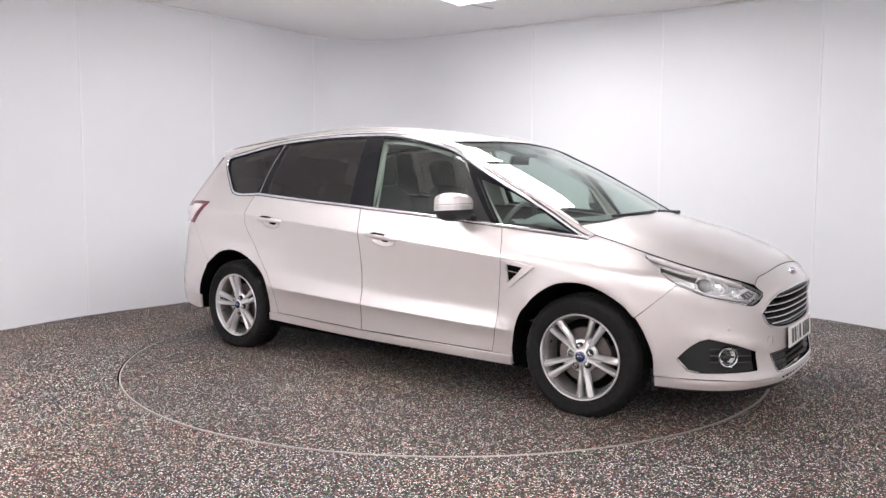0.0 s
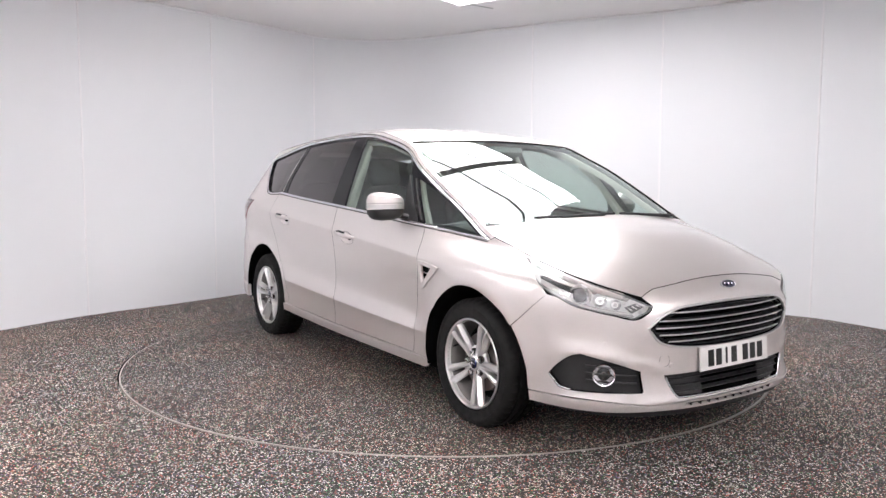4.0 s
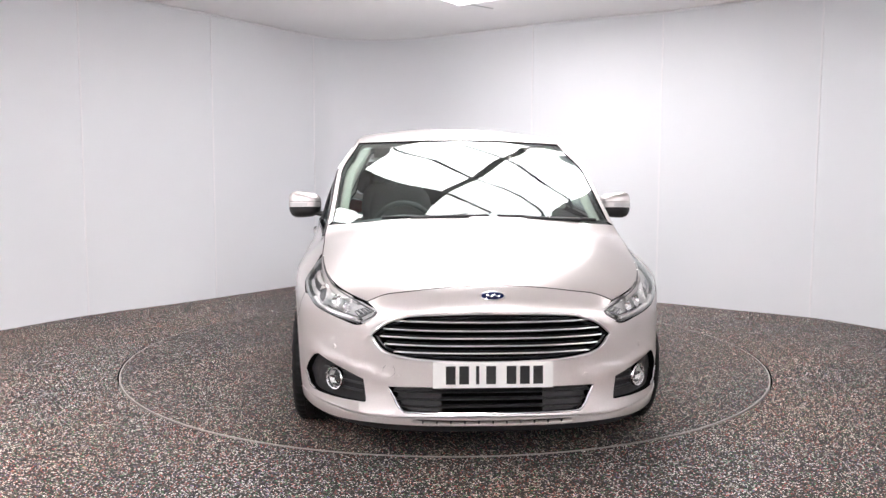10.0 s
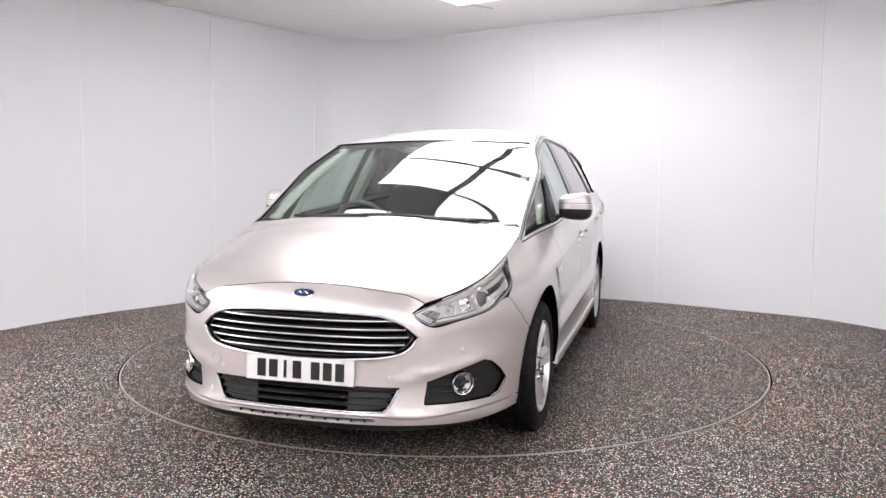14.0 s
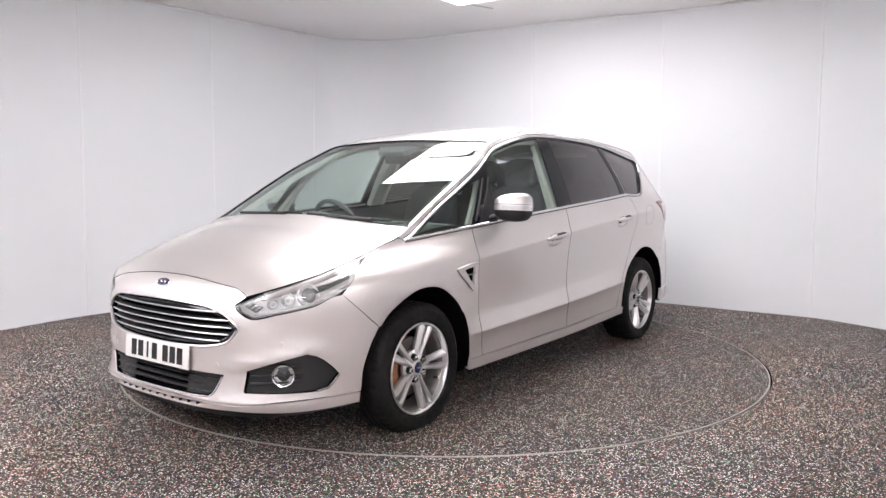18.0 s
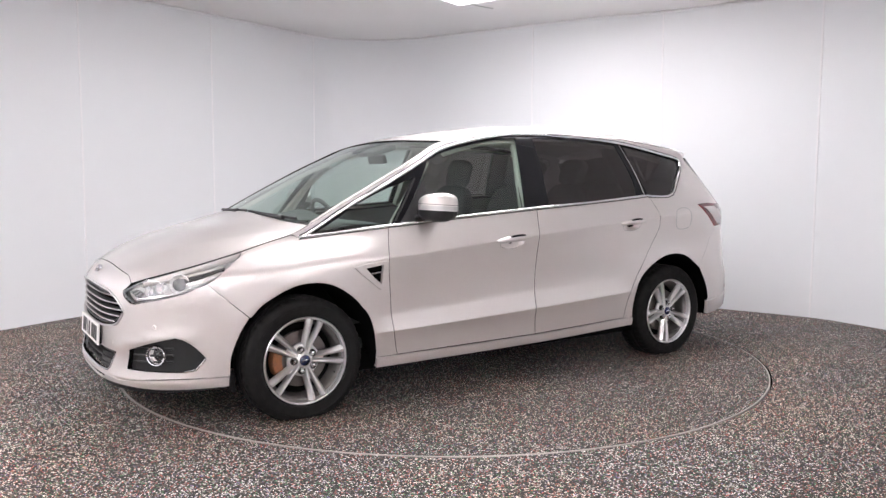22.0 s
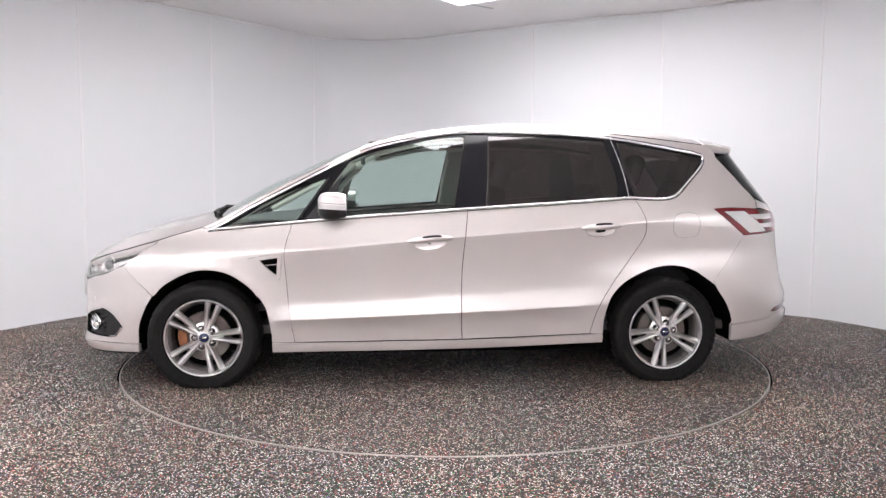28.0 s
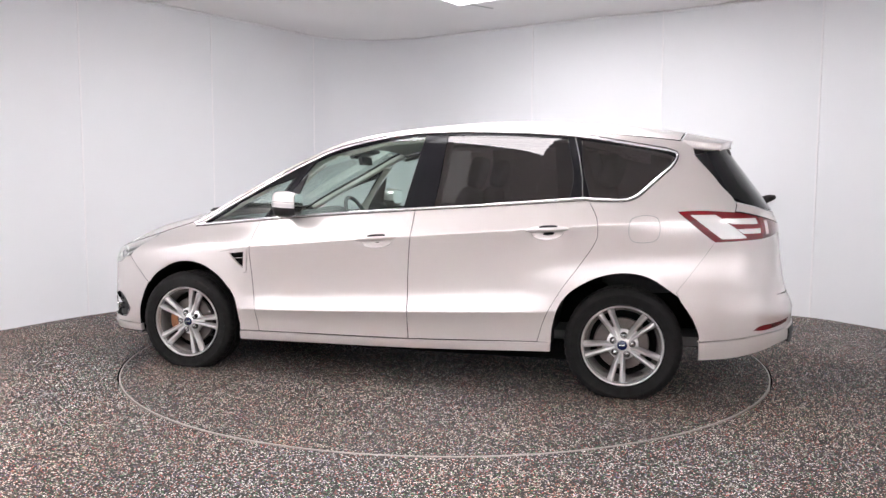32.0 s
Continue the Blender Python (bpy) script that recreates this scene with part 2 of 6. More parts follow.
def wall_strip(ring, i0, i1, z0, z1, thick, off):
    """A curved slab along the plan, from ring point i0 to i1."""
    a, b = rim_of(ring, off), rim_of(ring, off + thick)
    k = len(ring)
    idx = [i % k for i in range(i0, i1 + 1)]
    v, f = [], []
    for i in idx:
        v += [(*a[i], z0), (*a[i], z1), (*b[i], z1), (*b[i], z0)]
    for q in range(len(idx) - 1):
        o = 4 * q
        for e in range(4):
            g = (e + 1) % 4
            f.append((o + e, o + 4 + e, o + 4 + g, o + g))
    n = len(v) - 4
    f += [(0, 1, 2, 3), (n + 3, n + 2, n + 1, n)]
    return v, f


RING = spline(PLAN, 36, close=True)


def build_room():
    # ground
    bm = bmesh.new()
    outer = [bm.verts.new((x, y, 0)) for x, y in rim_of(RING, 0.25)]
    inner = [bm.verts.new((TABLE_R * 1.004 * math.cos(a), TABLE_R * 1.004 * math.sin(a), 0)) for a in np.linspace(0, 2 * math.pi, 145)[:-1]]
    edges = [bm.edges.new((q[i], q[(i + 1) % len(q)])) for q in (outer, inner) for i in range(len(q))]
    bmesh.ops.triangle_fill(bm, use_beauty=True, edges=edges)
    for fc in bm.faces:
        if fc.normal.z < 0:
            fc.normal_flip()
    me = bpy.data.meshes.new("floor")
    bm.to_mesh(me)
    bm.free()
    me.materials.append(M_FLOOR)
    tagged(new("floor", me), "grey speckled resin-bound granule floor around the turntable", "floor", kind="structure")
    pit = bmesh.new()
    lathe(pit, [(2.30, 0.0), (2.30, -0.12), (0.001, -0.12)], 96, m=pose(0, 0, 0, 90))
    tagged(part("floor_pit", pit, M_DARK, None, loc=(0, 0, -0.02)), "dark shallow pit under the turntable", "pit", kind="structure")
    # backing wall, closed all round
    k = len(RING)
    v, f = wall_strip(RING, 0, k, -0.02, CEIL + 0.1, 0.12, 0.016)
    wall = link_mesh("wall_north", v, f, M_WALL)
    tagged(wall, "white curved wall of smooth sheet panels", "wall", kind="structure")
    return wall


def seam_at(px):
    """Ring index nearest to a direction from the camera."""
    d = math.atan2(px - 784, 1365.4) - radians(0.143)
    best = min(range(len(RING)), key=lambda i: abs(math.atan2(RING[i][0], RING[i][1] + 5.684) - d) + (9 if RING[i][1] < -4 else 0))
    return best


WALL = build_room()
SEAMS = [seam_at(x) for x in (148, 379, 557, 938, 1166, 1441)]
SEAMS = sorted(SEAMS)
CUTS = [SEAMS[0] - 42] + SEAMS + [SEAMS[-1] + 100]
CUTS = sorted(set(CUTS))
while CUTS[-1] + 78 < CUTS[0] + len(RING):
    CUTS.append(CUTS[-1] + 72)
CUTS.append(CUTS[0] + len(RING))
for a, b in zip(CUTS, CUTS[1:]):
    v, f = wall_strip(RING, a, b, 0.0, CEIL, 0.012, 0.0)
    link_mesh("panel", v, f, M_WALL, WALL, smooth=False)
for a in CUTS[:-1]:
    x, y = RING[a % len(RING)]
    t = RING[(a + 1) % len(RING)] - RING[a % len(RING) - 1]
    ang = math.degrees(math.atan2(t[1], t[0]))
    bm = bmesh.new()
    box(bm, (-0.008, -0.006, 0.004), (0.008, 0.006, CEIL - 0.024), 0.0025)
    s = part("joint_strip", bm, M_STRIP, WALL)
    s.matrix_basis = pose(x, y, 0, 0, 0, ang)


def build_ceiling():
    v = [(*q, CEIL) for q in rim_of(RING, 0.2)] + [(*q, CEIL + 0.1) for q in rim_of(RING, 0.2)]
    k = len(RING)
    f = [tuple(range(k)), tuple(range(2 * k - 1, k - 1, -1))] + [(i, (i + 1) % k, (i + 1) % k + k, i + k) for i in range(k)]
    tagged(link_mesh("ceiling", v, f, M_CEIL, smooth=False), "plain white painted ceiling", "ceiling", kind="structure")
    # slim coving where wall meets ceiling
    v, f = wall_strip(RING, 0, k, CEIL - 0.022, CEIL - 0.002, 0.012, -0.012)
    tagged(link_mesh("trim", v, f, M_STRIP), "thin white trim under the ceiling", "trim", kind="structure")


build_ceiling()
LIGHT_TURN, LIGHT_AT = 54.5, (0.13, 1.887)   # far corner of the light box and its turn
CELL, ROWS = 0.61, 5


def build_lightbox():
    """Large ceiling light: glowing sheets between dark bars, one sheet blank."""
    top = new("ceiling_light")
    tagged(top, "large white ceiling light box with glowing sheets between dark bars", "ceiling light")
    top.matrix_basis = pose(LIGHT_AT[0], LIGHT_AT[1], CEIL - 0.03, 0, 0, LIGHT_TURN)
    # local -x runs along the box, -y across it
    for y0, y1 in ((-1.06, 0.0), (-2.14, -1.14)):
        for k in range(ROWS):
            bm = bmesh.new()
            box(bm, (-(k + 1) * CELL + 0.018, y0 + 0.006, -0.01), (-k * CELL - 0.018, y1 - 0.006, 0.0), 0.002)
            blank = y1 == 0.0 and k == 3
            part("blank_sheet" if blank else "diffuser", bm, M_BLANK if blank else M_LIGHT, top)
        for k in range(ROWS + 1):
            bm = bmesh.new()
            g = 0.019 if 0 < k < ROWS else 0.012
            box(bm, (-k * CELL - g, y0, -0.014), (-k * CELL + g, y1, 0.02), 0.002)
            part("bar", bm, M_BAR if 0 < k < ROWS else M_STRIP, top)
    for y0, y1, m in ((-0.01, 0.012, M_STRIP), (-1.142, -1.058, M_BAR), (-2.154, -2.132, M_STRIP)):
        bm = bmesh.new()
        box(bm, (-ROWS * CELL - 0.012, y0, -0.016), (0.012, y1, 0.02), 0.002)
        part("long_bar", bm, m, top)


build_lightbox()


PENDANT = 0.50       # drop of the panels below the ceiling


def build_fill_lights():
    """Flat fill panels, added out of view under the ceiling over and behind the camera, glowing up and down."""
    first = new("fill_panel")
    tagged(first, "white hanging fill light panel, added out of view, in a slim frame on thin rods", "ceiling light", "lights behind the camera")
    bm = bmesh.new()
    box(bm, (-0.58, -0.28, -0.008), (0.58, 0.28, 0.0), 0.002)
    part("diffuser", bm, M_LIGHT_FILL, first)
    for lo, hi in (((-0.60, 0.281, -0.014), (0.60, 0.30, 0.02)), ((-0.60, -0.30, -0.014), (0.60, -0.281, 0.02)), ((-0.60, -0.28, -0.014), (-0.581, 0.28, 0.02)), ((0.581, -0.28, -0.014), (0.60, 0.28, 0.02))):
        bm = bmesh.new()
        box(bm, lo, hi, 0.002)
        part("frame", bm, M_STRIP, first)
    for x in (-0.4, 0.4):
        bm = bmesh.new()
        tube(bm, [(x, 0, 0.0), (x, 0, PENDANT)], 0.004, 8)
        part("suspension_rod", bm, M_STRIP, first)
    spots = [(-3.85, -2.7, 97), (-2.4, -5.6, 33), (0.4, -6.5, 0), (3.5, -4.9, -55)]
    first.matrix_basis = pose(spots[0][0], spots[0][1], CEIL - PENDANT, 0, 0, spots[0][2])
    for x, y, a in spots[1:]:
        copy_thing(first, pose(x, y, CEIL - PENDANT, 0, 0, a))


build_fill_lights()
_bm = bmesh.new()
box(_bm, (0.0, -0.006, -0.006), (0.42, 0.006, 0.0), 0.002, pose(0.135, 1.93, CEIL - 0.001, 0, 0, 37))
tagged(part("ceiling_joint", _bm, M_BAR, None), "thin dark joint strip in the ceiling", "joint strip")


def build_table():
    top = new("turntable")
    tagged(top, "flush round turntable with grey speckled granule surface", "turntable")
    bm = bmesh.new()
    lathe(bm, [(0.001, 0.0), (1.0, 0.0), (TABLE_R - 0.009, 0.0), (TABLE_R - 0.009, -0.05), (0.001, -0.05)], 144, m=pose(0, 0, 0, 90))
    part("deck", bm, M_TABLE, top, smooth=False)
    bm = bmesh.new()
    lathe(bm, [(TABLE_R - 0.009, -0.03), (TABLE_R - 0.009, 0.001), (TABLE_R - 0.007, 0.0015), (TABLE_R - 0.003, 0.0015), (TABLE_R - 0.001, 0.001), (TABLE_R - 0.001, -0.03)], 180, m=pose(0, 0, 0, 90))
    part("rim", bm, M_RING, top, "worn pale metal edge strip")
    return top


TABLE = build_table()


# ---- the car's surfaces ----
# x forward, y to the left, z up, in metres from the turntable's axis.
def table(points, soft=0.012, breaks=()):
    """A smoothed curve through (t, value) pairs, with sharp bends at the breaks."""
    runs = [[]]
    for q in points:
        runs[-1].append(q)
        if q[0] in breaks:
            runs.append([q])
    points = [q for r in runs if len(r) > 1 for q in spline(r, 10)]
    points = [q for i, q in enumerate(points) if i == 0 or q[0] > points[i - 1][0] + 1e-6]
    t = np.array([p[0] for p in points])
    v = np.array([p[1] for p in points])
    g = np.arange(t[0] - 0.2, t[-1] + 0.2, 0.002)
    w = np.interp(g, t, v)
    lo, hi = (v[1] - v[0]) / (t[1] - t[0]), (v[-1] - v[-2]) / (t[-1] - t[-2])
    w = np.where(g < t[0], v[0] + lo * (g - t[0]), w)
    w = np.where(g > t[-1], v[-1] + hi * (g - t[-1]), w)
    k = np.arange(-60, 61) * 0.002
    ker = np.exp(-0.5 * (k / soft) ** 2)
    ker /= ker.sum()
    s = np.convolve(np.pad(w, 60, mode="reflect", reflect_type="odd"), ker, mode="valid")
    return lambda q: np.interp(q, g, s)


def ease(a, b, x):
    t = np.clip((x - a) / (b - a), 0, 1)
    return t * t * (3 - 2 * t)


_side = [(0.10, 0.888), (0.17, 0.921), (0.235, 0.9365), (0.29, 0.9395), (0.34, 0.941), (0.385, 0.9440), (0.425, 0.950), (0.452, 0.957), (0.50, 0.9455), (0.535, 0.9380), (0.57, 0.9340),
         (0.64, 0.9345), (0.74, 0.9390), (0.84, 0.9465), (0.918, 0.9545), (0.97, 0.934), (1.03, 0.915), (1.08, 0.897), (1.16, 0.865), (1.25, 0.825),
         (1.42, 0.745), (1.50, 0.704), (1.54, 0.678), (1.57, 0.648), (1.595, 0.605), (1.61, 0.56), (1.66, 0.40)]
FLANK = table(_side, 0.0035, (0.452, 0.918))
SOFT = table(_side, 0.04)
ENDS = table([(0.10, 0.875), (0.17, 0.918), (0.25, 0.936), (0.35, 0.944), (0.45, 0.949), (0.55, 0.950), (0.68, 0.9495), (0.80, 0.950), (0.90, 0.950), (1.0, 0.925)], 0.02)
LEAN = table([(0.10, 0.0), (0.25, 0.0), (0.46, 0.042), (0.75, 0.08), (1.0, 0.078), (1.25, 0.040), (1.5, 0.004), (1.7, 0.0)], 0.03)
NOSE = table([(0.08, 2.27), (0.135, 2.38), (0.17, 2.432), (0.24, 2.445), (0.34, 2.430), (0.45, 2.426), (0.58, 2.426), (0.66, 2.420), (0.72, 2.408),
              (0.77, 2.384), (0.80, 2.35), (0.83, 2.305), (0.86, 2.265), (0.90, 2.215), (1.0, 2.12), (1.1, 2.05), (1.7, 1.9)], 0.012)
TAIL = table([(0.08, -2.145), (0.20, -2.255), (0.28, -2.300), (0.40, -2.327), (0.52, -2.327), (0.58, -2.300), (0.64, -2.276), (0.80, -2.247), (0.95, -2.230),
              (1.05, -2.207), (1.15, -2.145), (1.30, -2.035), (1.44, -1.935), (1.49, -1.915), (1.70, -1.895)], 0.015)
CF, CR, NF, NR = 1.20, -1.50, 3.1, 3.2


def flank(x, z):
    """Half width before the corners are rounded."""
    zz = z + LEAN(z) * x
    y = FLANK(zz)
    # the bumpers have no sill line
    k = np.maximum(ease(0.98, 1.40, x), ease(-1.20, -1.60, x)) * (1 - ease(1.10, 1.20, zz))
    y = y + (SOFT(zz) - y) * k
    k = np.maximum(ease(0.92, 1.22, x) * (1 - ease(0.82, 0.95, zz)), ease(-0.72, -1.05, x) * (1 - ease(0.58, 0.72, zz)))
    y = y + (ENDS(zz) - y) * k
    y = y - 0.085 * ease(0.93, 1.09, zz) * ease(0.7, 1.5, x) * (1 - ease(1.25, 1.5, z))
    y = y - 0.03 * ease(1.3, 1.5, z) * ease(0.1, 0.8, x)
    y = y - 0.03 * ease(-1.0, -2.0, x) * ease(0.9, 1.3, z)
    # lips of the wheel arches
    for cx in (1.533, -1.317):
        d = np.hypot(x - cx, z - 0.335)
        y = y + 0.0035 * np.exp(-((d - 0.40) / 0.03) ** 2) * ease(0.24, 0.34, z)
    return y


def half(x, z):
    """Half width of the body at x, z."""
    f = np.clip((x - CF) / (NOSE(z) - CF), 0, 1)
    r = np.clip((x - CR) / (TAIL(z) - CR), 0, 1)
    return flank(x, z) * np.maximum(1 - f ** NF, 0) ** (1 / NF) * np.maximum(1 - r ** NR, 0) ** (1 / NR)


# u runs round the body: 0 at the nose, along the flank, to the tail.
def _arc(a, b, n):
    ph = np.linspace(0, math.pi / 2, 400)
    x, y = a * np.cos(ph) ** (2 / n), b * np.sin(ph) ** (2 / n)
    return np.concatenate([[0], np.cumsum(np.hypot(np.diff(x), np.diff(y)))]), ph


AF, PF = _arc(2.42 - CF, 0.935, NF)
AR, PR = _arc(CR + 2.25, 0.92, NR)
U1 = AF[-1]
U2 = U1 + (CF - CR)
U3 = U2 + AR[-1]


def wrap(u, z):
    u, z = np.asarray(u, float), np.asarray(z, float)
    s = np.where(u < 0, -1.0, 1.0)
    w = np.abs(u)
    pf = np.interp(w, AF, PF)
    pr = np.interp(U3 - w, AR, PR)
    x = np.where(w < U1, CF + (NOSE(z) - CF) * np.cos(pf) ** (2 / NF), np.where(w > U2, CR + (TAIL(z) - CR) * np.cos(pr) ** (2 / NR), CF - (w - U1)))
    y = flank(x, z) * np.where(w < U1, np.sin(pf) ** (2 / NF), np.where(w > U2, np.maximum(np.sin(pr), 0) ** (2 / NR), 1.0))
    # sculpting of the nose: a ridge over the fog lamps, a hollow under the headlamps
    d = 0.006 * np.exp(-((z - 0.405 - 0.20 * np.clip(w - 0.45, 0, 0.36)) / 0.026) ** 2) * ease(0.38, 0.50, w) * (1 - ease(0.84, 1.0, w))
    d = d - 0.004 * np.exp(-((z - 0.575) / 0.06) ** 2) * ease(0.55, 0.72, w) * (1 - ease(0.85, 1.05, w))
    d = d + 0.006 * np.exp(-((z - 0.245) / 0.02) ** 2) * (1 - ease(0.9, 1.1, w))
    d = d - 0.010 * np.exp(-((z - 0.44) / 0.05) ** 2) * ease(5.0, 5.2, w)
    gx, gy = np.abs(x) ** 3 / 9.0, np.abs(y) ** 3
    g = np.sqrt(gx * gx + gy * gy) + 1e-9
    return np.stack([x + d * np.sign(x) * gx / g, s * (y + d * gy / g), z], -1)


def ux(x, z=0.6):
    """u on the left flank for x."""
    if CR <= x <= CF:
        return U1 + CF - x
    if x > CF:
        c = min(1.0, (x - CF) / (float(NOSE(z)) - CF))
        return float(np.interp(math.acos(c ** (NF / 2)), PF, AF))
    c = min(1.0, (x - CR) / (float(TAIL(z)) - CR))
    return U3 - float(np.interp(math.acos(c ** (NR / 2)), PR, AR))


def uy(y, z=0.5):
    """u on the nose for a half width y."""
    b = 0.94
    for _ in range(12):
        ph = math.asin(min(1.0, abs(y) / b) ** (NF / 2))
        x = CF + (float(NOSE(z)) - CF) * math.cos(ph) ** (2 / NF)
        b = float(flank(x, z))
    return math.copysign(float(np.interp(ph, PF, AF)), y)


# shoulder line (roof gutter, windscreen edge, bonnet edge) and the line along the middle
SHOULDER = table([(-2.1, 1.445), (-1.80, 1.475), (-1.55, 1.508), (-1.04, 1.564), (-0.58, 1.592), (-0.14, 1.596), (0.15, 1.575), (0.51, 1.500), (0.72, 1.405),
                  (1.00, 1.262), (1.25, 1.130), (1.44, 1.026), (1.55, 0.974), (1.67, 0.940), (1.83, 0.892), (2.05, 0.828), (2.2, 0.784), (2.31, 0.737), (2.5, 0.62)], 0.02)
MIDDLE = table([(-2.1, 1.492), (-1.92, 1.525), (-1.6, 1.588), (-1.2, 1.640), (-0.64, 1.667), (-0.18, 1.650), (0.2, 1.603), (0.42, 1.566), (0.55, 1.530), (0.7, 1.474), (0.9, 1.390), (1.2, 1.253),
                (1.40, 1.144), (1.53, 1.064), (1.56, 1.050), (1.60, 1.040), (1.88, 0.985), (2.16, 0.885), (2.30, 0.822), (2.36, 0.792), (2.5, 0.71)], 0.02)


def edge_y(x):
    q = np.maximum(x, -1.66)
    return half(q, SHOULDER(q)) * (1 - 0.12 * ease(-1.66, -2.0, x))


def lid(x, v):
    """Top surface: v runs from -1 to 1 across the car."""
    x, v = np.asarray(x, float), np.asarray(v, float)
    zr, zc = SHOULDER(x), MIDDLE(x)
    m = 1.95 + 0.45 * ease(1.45, 1.70, x) + 0.75 * (1 - ease(0.15, 0.55, x))
    z = zr + (zc - zr) * (1 - np.abs(v) ** m)
    # a fold down each side of the bonnet, drawing in towards the nose
    w = np.abs(v)
    vf = 0.90 - 0.32 * np.clip((x - 1.6) / 0.65, 0, 1)
    up, down = (w / vf) ** 2, (1 - w) / (1 - vf)
    tent = 0.5 * (up + down - np.sqrt((up - down) ** 2 + 0.02))
    z = z + 0.013 * np.maximum(tent, 0) * ease(1.56, 1.75, x) * (1 - ease(2.08, 2.30, x))
    return np.stack([x, v * edge_y(x), z], -1)


def hood(x, v):
    """The bonnet: the top surface with its rear edge raised to hide the wiper well."""
    p = lid(x, v)
    p[..., 2] += 0.020 * (1 - ease(1.54, 1.78, np.asarray(x, float))) * (1 - np.abs(v) ** 4)
    return p


def inside(pts, poly):
    """Which points lie within a polygon."""
    x, y = pts[:, 0][:, None], pts[:, 1][:, None]
    a = np.array(poly)
    b = np.roll(a, -1, 0)
    c = (a[:, 1] > y) != (b[:, 1] > y)
    with np.errstate(divide="ignore", invalid="ignore"):
        xi = (b[:, 0] - a[:, 0]) * (y - a[:, 1]) / (b[:, 1] - a[:, 1]) + a[:, 0]
    return (np.sum(c & (x < xi), 1) % 2) == 1


def refine(poly, step):
    out = []
    k = len(poly)
    for i in range(k):
        a, b = np.array(poly[i]), np.array(poly[(i + 1) % k])
        n = max(1, int(np.hypot(*(b - a)) / step))
        out += [a + (b - a) * j / n for j in range(n)]
    return out


def shrink(poly, d):
    """Move an outline inward by d."""
    a = np.array(poly)
    area = 0.5 * np.sum(a[:, 0] * np.roll(a[:, 1], -1) - np.roll(a[:, 0], -1) * a[:, 1])
    s = 1 if area > 0 else -1
    e = np.roll(a, -1, 0) - a
    e /= np.maximum(np.hypot(e[:, 0], e[:, 1])[:, None], 1e-9)
    nrm = np.stack([-e[:, 1], e[:, 0]], 1) * s
    m = nrm + np.roll(nrm, 1, 0)
    m /= np.maximum(np.sum(m * m, 1)[:, None] / 2, 0.7)
    return [q for q in a + m * d]


from mathutils.geometry import delaunay_2d_cdt


def normal_of(surf, p, hint=None):
    e = 1e-3
    du = surf(p[:, 0] + e, p[:, 1]) - surf(p[:, 0] - e, p[:, 1])
    dv = surf(p[:, 0], p[:, 1] + e) - surf(p[:, 0], p[:, 1] - e)
    n = np.cross(du, dv)
    n /= np.maximum(np.linalg.norm(n, axis=1)[:, None], 1e-12)
    q = surf(p[:, 0], p[:, 1])
    out = q - np.stack([np.clip(q[:, 0], -1.6, 1.6), 0 * q[:, 1], np.full(len(q), 0.75)], 1)
    n[np.sum(n * out, 1) < 0] *= -1
    return n


def crease_lines():
    """Lines along the flanks where the sheet bends, as rows of (u, z)."""
    us = np.arange(0.9, 5.1, 0.02)
    out = []
    for c, spread in ((0.452, (-0.020, -0.006, 0.006, 0.020)), (0.545, (-0.018, 0.0, 0.018)), (0.918, (-0.020, -0.006, 0.006, 0.020))):
        x = wrap(us, np.full(len(us), 0.5))[:, 0]
        for d in spread:
            z = np.full(len(us), c + d)
            for _ in range(6):
                z = c + d - LEAN(z) * x
            out.append(np.stack([us, z], 1))
    return out


CREASES = []


